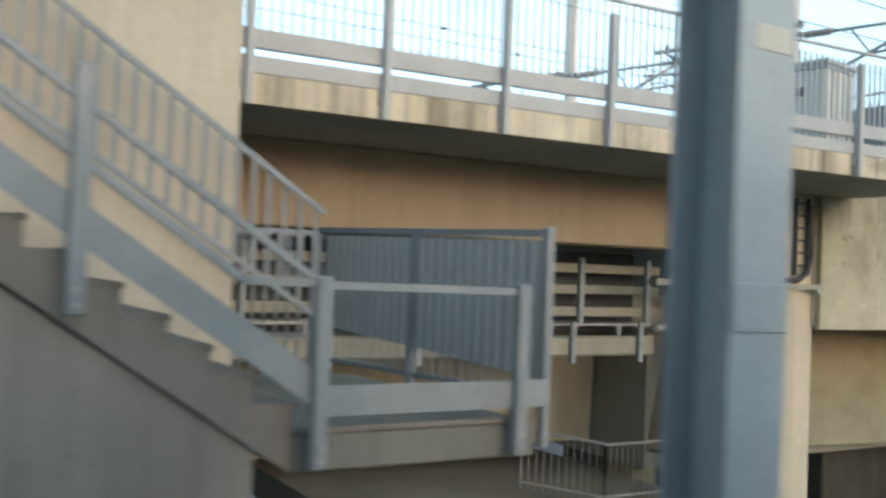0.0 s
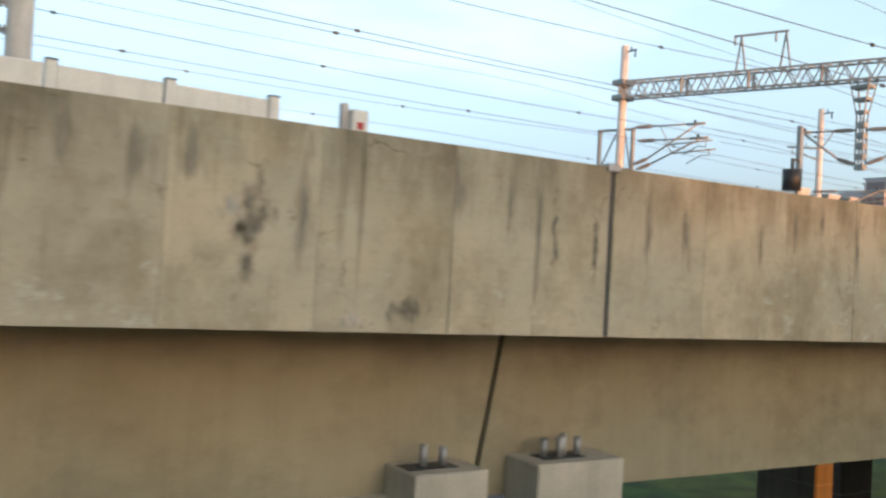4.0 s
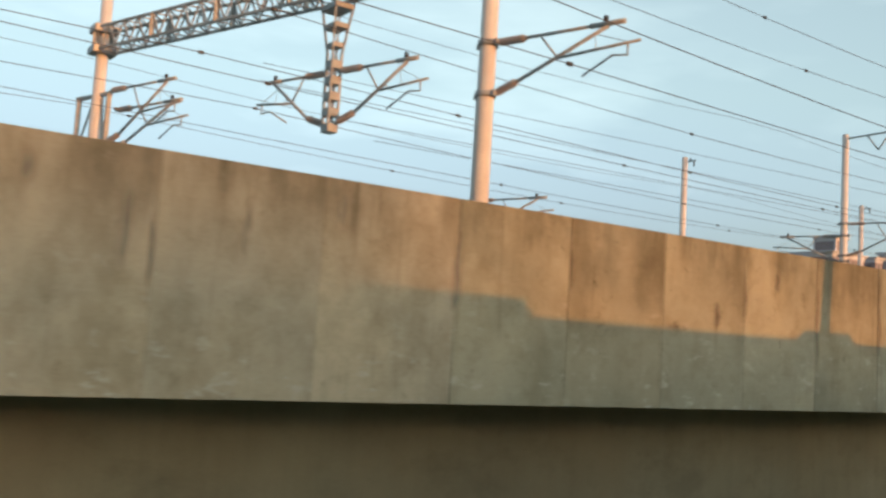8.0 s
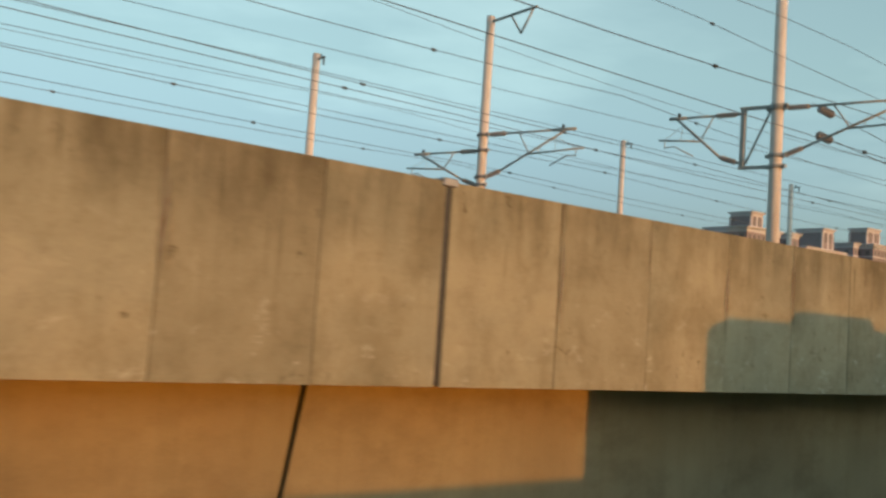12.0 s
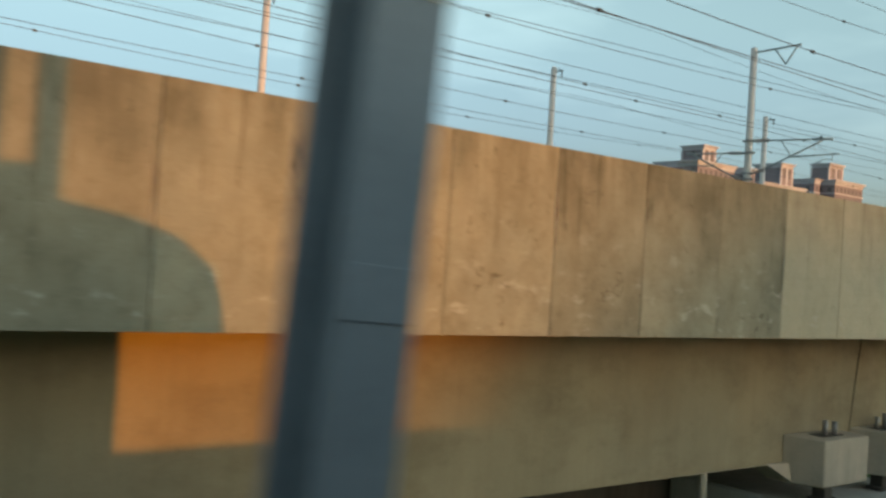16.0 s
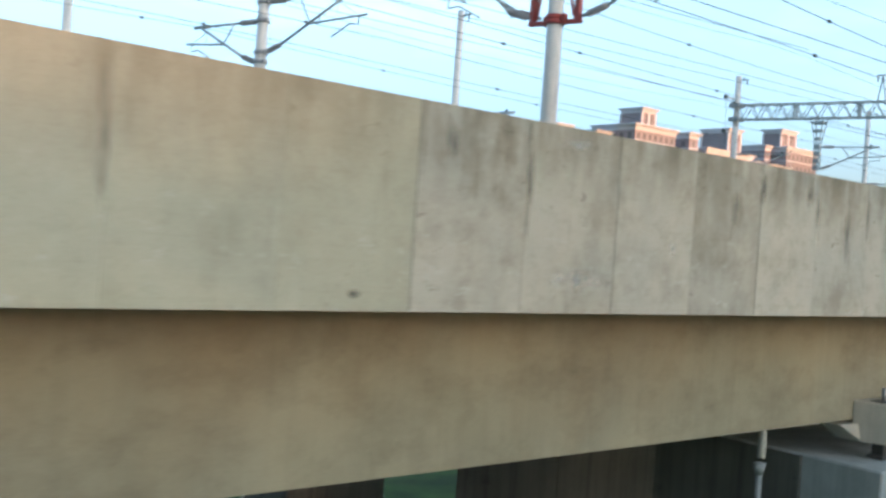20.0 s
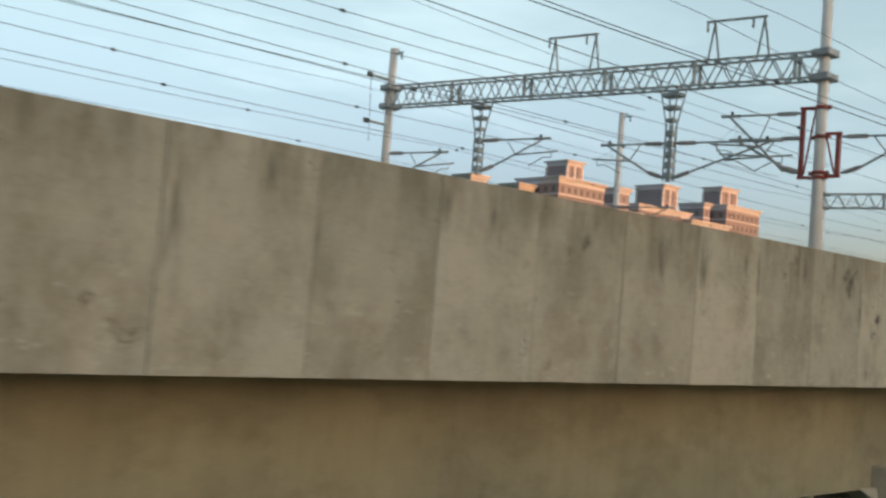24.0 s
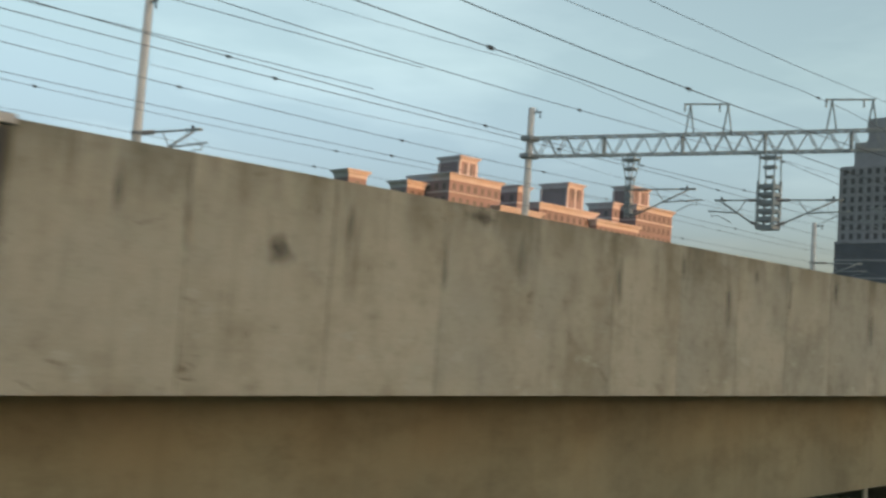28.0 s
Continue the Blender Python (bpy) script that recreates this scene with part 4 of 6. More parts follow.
def cable_rack():
    r = thing("cable_rack", (0, 11.8, 12.0), "dusty pale cable rack with slats and brackets along the girder", "cable rack")
    for z0, z1 in ((13.26, 13.4), (12.93, 13.07), (12.58, 12.73)):
        part("slat", rbox(B(), -14, 10.95, 11.78, 11.86, z0, z1, 0.01), RACK, r)
    part("trough", rbox(B(), -14, 10.85, 11.74, 12.0, 11.96, 12.27, 0.03), RACK, r)
    part("shelf", rbox(B(), -14, 10.9, 11.9, 12.35, 12.42, 12.47, 0.01), GALV, r)
    part("backing_board", rbox(B(), -14, 10.9, 12.36, 12.4, 12.3, 13.6, 0.01), DARKMETAL, r)
    for k in range(18):
        x = 10.65 - 1.36 * k
        post = part("bracket", rbox(B(), x - 0.045, x + 0.045, 11.7, 11.78, 12.48, 13.5, 0.01), GREYPAINT, r)
        part("hanger", rbox(B(), x - 0.2, x - 0.11, 11.66, 11.74, 11.86, 12.5, 0.01), GREYPAINT, post)
        part("stay", rbox(B(), x - 0.45, x - 0.38, 11.9, 11.97, 12.27, 12.5, 0.01), GREYPAINT, post)
    t = thing("cable_tray", (11.5, 10.5, 13.1), "pale metal cable tray over the concourse pier", "cable tray")
    part("tray", bar(B(), (9.85, 10.75, 13.17), (13.12, 10.36, 13.17), 0.2, 0.1), RACK, t)
    for u in (0.35, 0.95):
        x, y = 9.85 + 3.27 * u, 10.75 - 0.39 * u
        part("clip", rbox(B(), x - 0.04, x + 0.04, y - 0.13, y - 0.1, 13.06, 13.14, 0.006), GALV, t)
    lad = thing("cable_ladder", (12.6, 10.38, 13.3), "grey cable ladder climbing the beige pier", "cable ladder")
    for x in (12.5, 12.8):
        part("side_rail", rbox(B(), x - 0.025, x + 0.025, 10.33, 10.4, 13.35, 14.6, 0.006), DARKMETAL, lad)
    for k in range(6):
        part("rung", rbox(B(), 12.5, 12.8, 10.34, 10.37, 13.5 + 0.2 * k, 13.53 + 0.2 * k, 0.005), DARKMETAL, lad)
    c = B()
    chain(c, [(12.82, 10.36, 14.5), (12.84, 10.34, 13.7), (12.78, 10.34, 13.42), (12.6, 10.36, 13.28), (12.2, 10.42, 13.24)], 0.05, 8)
    part("cable", c, DARKMETAL, lad)
    e = B()
    chain(e, [(10.9, 11.8, 12.4), (11.3, 11.85, 12.42), (11.55, 11.9, 12.6), (11.65, 12.0, 12.95)], 0.06, 8)
    solo("conduit", e, PVC, "bent grey conduit beyond the end of the cable rack", "conduit")


cable_rack()


def railing(name, a, b, h, label, gap=0.12):
    a, b = Vector(a), Vector(b)
    r = thing(name, a, label, "railing", "street railings")
    n = max(2, int((b - a).length / gap))
    up = Vector((0, 0, h))
    part("top_rail", bar(B(), a + up, b + up, 0.04, 0.04), GALV, r)
    part("low_rail", bar(B(), a + up * 0.12, b + up * 0.12, 0.03, 0.03), GALV, r)
    for k in range(n + 1):
        p = a.lerp(b, k / n)
        w = 0.025 if k in (0, n) else 0.01
        part("baluster", bar(B(), p, p + up, w, w), GALV, r)


railing("lower_railing", (10.35, 12.3, 9.45), (12.1, 12.3, 9.45), 0.98, "grey steel railing on the dim walkway")
railing("lower_railing", (9.3, 13.2, 9.6), (10.35, 12.3, 9.45), 1.0, "grey steel stair railing on the dim walkway")


# ---- poles beside the camera's track ----
def near_pole(x, y, lean=0.0, plates=True):
    """A rolled H-section mast, its flanges facing the track; it leans a little along the line."""
    p = thing("line_pole", (x, y, 10.62), "tall blue-grey painted steel H-section pole beside the track", "pole", "near poles")
    w, d, f = 0.125, 0.14, 0.016
    for name, box_ in (("near_flange", (x - w, x + w, y - d, y - d + f)), ("far_flange", (x - w, x + w, y + d - f, y + d)), ("web", (x - 0.006, x + 0.006, y - d + f, y + d - f))):
        part(name, rbox(B(), *box_, 10.65, 20.0, 0.003), BLUEPAINT, p)
    plate = part("base_plate", rbox(B(), x - 0.26, x + 0.26, y - 0.26, y + 0.26, 10.62, 10.65, 0.006), GALV, p)
    for sx in (-1, 1):
        for sy in (-1, 1):
            part("anchor_bolt", tube(B(), (x + 0.2 * sx, y + 0.2 * sy, 10.65), (x + 0.2 * sx, y + 0.2 * sy, 10.72), 0.018, n=6), GALV, plate)
    if plates:
        part("label_plate", rbox(B(), x - 0.06, x + 0.1, y - d - 0.004, y - d - 0.001, 13.92, 14.0, 0.001), TAPE, p, "small yellowish plate")
        part("splice_plate", rbox(B(), x - w + 0.01, x + w - 0.01, y - d - 0.007, y - d - 0.001, 13.05, 13.2, 0.002), BLUEPAINT, p)
    p.rotation_euler = (0, radians(lean), 0)
    # turned about the height of the passing windows
    p.location.x -= math.tan(radians(lean)) * 2.58


for x, lean in ((2.3, 0.5), (56.65, 3.5), (87.38, 3.5), (132.8, 3.0)):
    near_pole(x, 2.18, lean)
for x in (60.25, 90.0, 90.6):
    near_pole(x, -4.7, 0.0, False)


# ---- overhead line: poles, brackets, portals, wires ----
SKEW = 0.3  # the tracks lie at a slant to the near line


def bracket(parent, x, y, zt, zl, way, reach, mat=LATTICE, frame_off=0.0):
    """A cantilever bracket across the slanted tracks: way -1 or +1."""
    off = 0.22 + frame_off

    def at(d, z):
        return Vector((x - SKEW * way * (off + d), y + way * (off + d), z))

    def on_stay(u):
        return at(0.6 + (reach * 0.88 - 0.6) * u, zl + 0.22 + (zt - 0.05 - zl - 0.22) * u)

    arm = B()
    tube(arm, at(-0.05, zt), at(0.1, zt), 0.05)
    tube(arm, at(-0.05, zl), at(0.1, zl + 0.03), 0.05)
    tube(arm, at(0.7, zt), at(reach * 0.8, zt), 0.042)
    tube(arm, at(reach * 0.75, zt), at(reach, zt), 0.062)
    tube(arm, on_stay(-0.08), on_stay(1.0), 0.045)
    tube(arm, at(reach * 0.36, zt), on_stay(0.45), 0.025)
    a = part("cantilever_bracket", arm, mat, parent)
    for p, q in ((at(0.08, zt), at(0.78, zt)), (at(0.06, zl + 0.02), on_stay(0.0))):
        ins = lathe(B(), p, q, ribs(7, 0.06, 0.1))
        part("insulator", ins, INSUL, a, "ribbed grey porcelain insulator")
    start = on_stay(0.42)
    end = at(reach + 0.35, start.z + 0.12)
    reg = B()
    tube(reg, start, end, 0.036)
    part("registration_tube", reg, mat, a)
    for u, v, r in ((0.86, 0.88, 0.009), (0.86, 0.5, 0.009), (0.6, 0.2, 0.018)):
        part("hanger", tube(B(), on_stay(u), start.lerp(end, v), r, n=5), mat, a)
    st = B()
    c = start.lerp(end, 0.86)
    along = (start - end).normalized()
    chain(st, [c, c - Vector((0, 0, 0.26)), c + along * 0.35 - Vector((0, 0, 0.2)), c + along * 1.05 - Vector((0, 0, 0.52))], 0.024)
    part("steady_arm", st, mat, a)
    sup = B()
    tube(sup, at(reach * 0.86, zt), at(reach * 0.86, zt + 0.17), 0.055)
    part("wire_clamp", sup, DARKMETAL, a)


def outrigger(parent, x, y, zt, zl, way, mat, out=1.05):
    """A welded frame that stands off a pole and carries a bracket."""
    f = B()
    o = lambda d, z: Vector((x - SKEW * way * d, y + way * d, z))
    for z in (zt + 0.12, zl - 0.12):
        bar(f, o(0.1, z), o(out + 0.1, z), 0.14, 0.1)
    bar(f, o(out, zl - 0.12), o(out, zt + 0.12), 0.14, 0.14)
    bar(f, o(0.2, zt), o(out - 0.1, zl), 0.06, 0.06)
    part("outrigger_frame", f, mat, parent)


def line_pole(x, y, top, r, label, low=12.8):
    p = thing("catenary_pole", (x, y, low), label, "pole", "catenary poles")
    t = B()
    tube(t, (x, y, low), (x, y, top), r, r * 0.82, n=20)
    part("shaft", t, POLE, p)
    cap = B()
    tube(cap, (x, y, top), (x, y, top + 0.04), r * 0.84, r * 0.6, n=16)
    part("cap", cap, GALV, p)
    return p


def collar(p, x, y, z, r, mat=GALV, h=0.12):
    c = B()
    tube(c, (x, y, z - h / 2), (x, y, z + h / 2), r * 1.15, n=16)
    box(c, x - 0.06, x + 0.06, y - r * 1.7, y + r * 1.7, z - h / 2, z + h / 2)
    part("collar", c, mat, p)


def top_clamp(p, x, y, z):
    c = B()
    bar(c, (x, y, z), (x, y - 0.75, z + 0.02), 0.06, 0.06)
    tube(c, (x, y - 0.65, z + 0.02), (x, y - 0.65, z - 0.32), 0.04)
    tube(c, (x, y - 0.4, z), (x, y - 0.4, z + 0.22), 0.03)
    part("feeder_clamp", c, DARKMETAL, p)


WHITE_LABEL = "pale spun-concrete catenary pole with steel brackets on the viaduct"
# near row: place, height and reach of the bracket over the first track, and of the one behind on its outrigger
NEAR_ROW = ((19.53, 16.49, False, (19.5, 18.15, 3.3), (19.6, 18.15, 2.6)), (52.91, 16.91, False, (20.05, 18.86, 3.1), None), (88.68, 17.54, False, (20.9, 19.34, 4.0), (20.8, 19.15, 2.35)),
            (129.67, 16.93, True, (20.3, 18.95, 2.6), (21.2, 19.0, 2.3)), (171.94, 17.57, True, (20.3, 19.0, 2.6), (21.2, 19.0, 2.3)), (216.1, 17.5, False, (20.2, 18.9, 3.3), (20.3, 18.9, 2.4)))
for x, y, red, front, back in NEAR_ROW:
    p = line_pole(x, y, 26.2, 0.215, "tall pale concrete catenary pole with a red outrigger on the viaduct" if red else WHITE_LABEL)
    m = REDPAINT if red else LATTICE
    zt, zl, reach = front
    for z in (zt, zl):
        collar(p, x, y, z, 0.215, m)
    if red:
        outrigger(p, x, y, zt, zl, -1, m, 0.6)
    bracket(p, x, y, zt, zl, -1, reach, frame_off=0.55 if red else 0.0)
    if back:
        zt, zl, reach = back
        out = 0.6 if red else 1.05
        reach += 1.05 - out
        outrigger(p, x, y, zt + 0.05, zl - 0.05, 1, m, out)
        bracket(p, x, y, zt, zl, 1, reach, frame_off=out - 0.1)
        if red:
            bracket(p, x + 0.35, y, zt - 0.85, zl + 0.05, 1, reach * 0.95, frame_off=out - 0.1)
        for z in (zt + 0.17, zl - 0.17):
            collar(p, x, y, z, 0.215, m)
# one more mast behind the first tracks
p = line_pole(17.4, 22.8, 25.5, 0.2, WHITE_LABEL)
bracket(p, 17.4, 22.8, 19.2, 17.8, -1, 3.6)
bracket(p, 17.4, 22.8, 19.3, 17.9, 1, 3.6)
collar(p, 17.4, 22.8, 19.2, 0.2)
collar(p, 17.4, 22.8, 17.8, 0.2)
# middle row
for x, y in ((84.87, 27.8), (127.41, 28.0)):
    p = line_pole(x, y, 25.2, 0.2, WHITE_LABEL)
    bracket(p, x, y, 20.54, 18.9, -1, 3.6)
    bracket(p, x, y, 19.93, 18.6, 1, 2.9)
    c = B()
    bar(c, (x, y, 25.0), (x, y - 2.6, 25.05), 0.08, 0.08)
    for dy in (-1.2, -2.4):
        tube(c, (x, y + dy, 25.0), (x, y - 1.8, 24.2), 0.04)
    part("feeder_arm", c, LATTICE, p)
    for z in (20.54, 18.9, 19.93, 18.6):
        collar(p, x, y, z, 0.2)
# far row
for x, y, top in ((63.89, 31.71, 23.8), (81.84, 35.83, 24.5), (106.19, 39.64, 25.3), (124.76, 39.52, 25.2), (143.7, 37.8, 25.0), (183.18, 36.28, 25.3), (239.3, 36, 22.9)):
    p = line_pole(x, y, top, 0.2, "slim pale concrete catenary pole on the far edge of the viaduct")
    up = 0.55 if x > 100 else 0.0
    bracket(p, x, y, 19.2 + up, 17.9 + up, -1, 3.2)
    top_clamp(p, x, y, top - 0.25)
    collar(p, x, y, 19.2 + up, 0.2)


def lattice_beam(bm, a, b, w, h):
    """A box lattice from a to b (middle of its ends): four chords, with zigzag lacing."""
    a, b = Vector(a), Vector(b)
    d = (b - a).normalized()
    u = d.cross(Vector((0, 0, 1))).normalized() * w / 2
    v = Vector((0, 0, h / 2))
    for s in (-1, 1):
        for t in (-1, 1):
            bar(bm, a + u * s + v * t, b + u * s + v * t, 0.075, 0.075)
    n = int((b - a).length / (h * 0.5))
    for k in range(n):
        p, q = a.lerp(b, k / n), a.lerp(b, (k + 1) / n)
        t = 1 if k % 2 else -1
        for s in (-1, 1):
            bar(bm, p + u * s - v * t, q + u * s + v * t, 0.045, 0.045)
        bar(bm, p - u * t - v, q + u * t - v, 0.04, 0.04)
        bar(bm, p - u * t + v, q + u * t + v, 0.04, 0.04)
    for k in range(0, n + 1, 8):
        p = a.lerp(b, k / n)
        for s in (-1, 1):
            bar(bm, p + u * s - v, p + u * s + v, 0.16, 0.06)
    return bm


def portal(a, b, z0, z1, drops, yokes, tops, own_right, rise=0.0):
    """A portal frame: pole a (far), pole b (near), lattice beam between, drop posts and yokes on it."""
    p = thing("portal_frame", (a[0], a[1], 12.8), "grey lattice portal beam with drop posts across the tracks", "portal frame", "portal frames")
    for (x, y), top in zip((a, b), tops):
        if (x, y) == b and not own_right:
            continue
        s = B()
        tube(s, (x, y, 12.8), (x, y, top), 0.22, 0.18, n=20)
        part("pole", s, POLE, p, "pale concrete pole")
        top_clamp(p, x, y, top - 0.3)
    zc = (z0 + z1) / 2
    beam = part("lattice_beam", lattice_beam(B(), (a[0], a[1], zc), (b[0], b[1], zc + rise), 0.62, z1 - z0), LATTICE, p)
    for (x, y), up in ((a, 0.0), (b, rise)):
        for z in (z0 + 0.02 + up, z1 - 0.02 + up):
            c = B()
            rbox(c, x - 0.4, x + 0.4, y - 0.36, y + 0.36, z - 0.13, z + 0.13, 0.03)
            part("clamp_plate", c, GALV, beam)
    A, Bv = Vector((*a, 0)), Vector((*b, 0))
    base0, base1 = z0, z1
    for u, low, two, reach_a, reach_b, wx, wy in drops:
        q = A.lerp(Bv, u)
        z0 = base0 + rise * u
        d = B()
        tube(d, (q.x, q.y, low), (q.x, q.y, low + 0.05), 0.12)
        post = part("drop_post", d, LATTICE, p)
        for sx in (-1, 1):
            for sy in (-1, 1):
                d = B()
                bar(d, (q.x + 0.28 * sx, q.y + 0.42 * sy, z0), (q.x + wx * sx, q.y + wy * sy, z0 - 1.5), 0.05, 0.05)
                bar(d, (q.x + wx * sx, q.y + wy * sy, z0 - 1.5), (q.x + wx * sx, q.y + wy * sy, low), 0.06 if wx < 0.2 else 0.13, 0.06 if wx < 0.2 else 0.10)
                part("leg_angle", d, LATTICE, post)
        for k in range(3):
            z = z0 - 0.25 - 0.5 * k
            w = 0.4 - 0.1 * k
            part("batten_plate", rbox(B(), q.x - w * 0.7, q.x + w * 0.7, q.y - w, q.y + w, z - 0.1, z + 0.04, 0.01), LATTICE, post)
        z = z0 - 1.75
        while z > low:
            part("batten_plate", rbox(B(), q.x - wx - 0.02, q.x + wx + 0.02, q.y - wy - 0.04, q.y + wy + 0.04, z - 0.16, z + 0.06, 0.01), LATTICE, post)
            z -= 0.42
        bracket(p, q.x, q.y, low + 1.5, low + 0.14, -1, reach_a)
        if two:
            bracket(p, q.x, q.y, low + 1.5, low + 0.14, 1, reach_b)
    for u in yokes:
        q = A.lerp(Bv, u)
        z1 = base1 + rise * u
        y = B()
        dirv = (Bv - A).normalized() * 0.95
        for s in (-1, 1):
            c = q + dirv * s
            for e in (-0.26, 0.26):
                bar(y, (c.x, c.y + e, z1), (c.x, c.y, z1 + 1.55), 0.06, 0.06)
        bar(y, q - dirv * 1.35 + Vector((0, 0, z1 + 1.6)), q + dirv * 1.1 + Vector((0, 0, z1 + 1.6)), 0.08, 0.08)
        for s in (-1.3, 0.55):
            c = q + dirv * s
            tube(y, (c.x, c.y, z1 + 1.58), (c.x, c.y, z1 + 1.2), 0.045)
        part("feeder_yoke", y, LATTICE, p)
    return p


portal((48.21, 31.57), (52.91, 16.91), 21.98, 22.72, ((0.685, 18.5, True, 2.5, 2.2, 0.13, 0.15),), (0.42, 0.82), (24.45, 26), False)
g2 = portal((166.61, 36.67), (171.94, 17.57), 22.44, 23.38, ((0.265, 19.15, False, 3.2, 2.4, 0.13, 0.15), (0.716, 18.75, True, 3.9, 2.6, 0.13, 0.15)), (0.49, 0.84), (25.3, 26), False)
portal((205.31, 35.58), (216.1, 17.5), 22.48, 23.5, ((0.265, 19.3, False, 3.2, 2.4, 0.13, 0.15), (0.6, 18.95, True, 3.2, 2.4, 0.36, 0.42)), (0.45, 0.78), (25.2, 26), False, 0.75)
bracket(g2, 166.61, 36.67, 20.2, 18.9, -1, 3.2)
for z in (23.75, 21.55):
    arm = part("side_arm", bar(B(), (166.61, 36.67, z), (165.3, 36.67, z + 0.03), 0.1, 0.1), LATTICE, g2)
    part("arm_end", rbox(B(), 165.2, 165.45, 36.58, 36.76, z - 0.08, z + 0.14, 0.02), DARKMETAL, arm)
part("drop_wire", tube(B(), (165.4, 36.67, 23.75), (165.55, 36.67, 20.6), 0.014, n=5), WIRE, g2)
# brackets on the far pole of the first portal
a1 = thing("pole_bracket_set", (48.21, 31.57, 18.6), "stack of steel brackets and outrigger on a portal pole", "bracket")
outrigger(a1, 48.21, 31.57, 20.4, 18.8, -1, LATTICE, 0.6)
outrigger(a1, 48.21, 31.57, 20.4, 18.8, 1, LATTICE)
bracket(a1, 48.21, 31.57, 20.6, 18.9, -1, 3.2, frame_off=0.5)
bracket(a1, 48.45, 31.57, 20.0, 18.7, -1, 3.2, frame_off=0.5)

CLIP = bpy.data.meshes.new("wire_clip")
cb = B()
rbox(cb, -0.075, 0.075, -0.03, 0.03, -0.04, 0.04, 0.012)
cb.to_mesh(CLIP)
cb.free()
CLIP.materials.append(DARKMETAL)


def wire(y, z, sag, r, clips, phase=0.0, span=40.0, wob=0.0, x0=-40, x1=330):
    pts = []
    x = x0
    while x <= x1:
        u = ((x - 13 + phase) / span) % 1.0
        yy = y + wob * math.sin((x + phase) * math.pi / span)
        pts.append(Vector((x, yy, z - sag * 4 * u * (1 - u))))
        x += 4
    r *= 0.68
    w = thing("overhead_wire", pts[0], "thin dark overhead wire strung above the tracks", "wire", "overhead wires")
    bm = B()
    chain(bm, pts, r, 5)
    part("conductor", bm, WIRE, w)
    x = -8 + phase
    k = 0
    while x < 260 and clips:
        i = int((x - x0) / 4)
        f = (x - x0) / 4 - i
        shared("clip", CLIP, pts[i].lerp(pts[i + 1], f), w)
        x += clips * (0.8 + 0.4 * ((k * 37) % 10) / 10)
        k += 1


for y, z, sag, r, clips, ph in ((17.0, 23.75, 0.5, 0.016, 24, 3), (17.2, 22.75, 0.5, 0.016, 17, 11), (12.95, 19.75, 0.55, 0.018, 14, 6), (13.0, 18.55, 0.05, 0.016, 16, 1),
                                (19.9, 20.75, 0.5, 0.017, 13, 9), (22.6, 20.0, 0.2, 0.018, 9, 4), (22.9, 19.75, 0.12, 0.018, 12, 14), (27.8, 20.2, 0.3, 0.018, 10, 2), (28.2, 19.45, 0.15, 0.016, 13, 8),
                                (33.6, 20.5, 0.35, 0.016, 11, 5), (35.0, 19.7, 0.2, 0.014, 16, 12), (37.0, 23.3, 0.5, 0.016, 0, 7), (28.0, 24.6, 0.6, 0.016, 0, 15)):
    wire(y, z, sag, r, clips, ph, wob=0.2 if clips and clips < 15 else 0)
for p, q in (((56, 36.5, 24.4), (150, 22, 22.4)), ((56, 36.7, 23.7), (170, 24, 21.6)), ((60, 36.9, 22.8), (190, 27, 22.6)), ((62, 37.1, 22.2), (190, 30, 22.2)), ((90, 18.2, 20.4), (168, 12.9, 19.4))):
    w = thing("overhead_wire", p, "thin dark wire crossing between catenary poles", "wire", "overhead wires")
    part("conductor", tube(B(), p, q, 0.014, n=5), WIRE, w)


def strain_insulator(x, y, z):
    s = thing("strain_insulator", (x, y, z), "ribbed grey strain insulator set in an overhead wire", "insulator", "strain insulators")
    part("porcelain", lathe(B(), (x - 0.5, y, z), (x + 0.5, y, z), ribs(6, 0.05, 0.15)), INSUL, s)
    for w in (-1, 1):
        part("end_fitting", tube(B(), (x + 0.48 * w, y, z), (x + 0.68 * w, y, z), 0.03), GALV, s)


om = thing("wire_marker", (19.5, 13.3, 19.0), "small orange plastic marker clamped on a bracket tip", "marker")
part("marker", rbox(B(), 19.4, 19.62, 13.24, 13.4, 18.9, 19.14, 0.03), LAMPORANGE, om)
part("clamp", tube(B(), (19.5, 13.3, 19.1), (19.5, 13.3, 19.5), 0.025, n=6), GALV, om)
strain_insulator(21.14, 27.99, 19.98)
strain_insulator(21.18, 28.35, 19.31)
for a, b, s in (((90.28, 17.10, 20.32), (97.57, 17.10, 19.84), (90.81, 17.10, 20.25)), ((90.01, 17.10, 21.29), (96.84, 17.10, 20.60), (90.87, 17.10, 21.15))):
    w = thing("anchor_wire", a, "dark anchor wire with a strain insulator beside a catenary pole", "wire", "overhead wires")
    part("conductor", tube(B(), a, b, 0.013, n=5), WIRE, w)
    d = (Vector(b) - Vector(a)).normalized() * 0.42
    part("insulator", lathe(B(), Vector(s) - d, Vector(s) + d, ribs(6, 0.08, 0.15)), INSUL, w, "ribbed grey strain insulator")
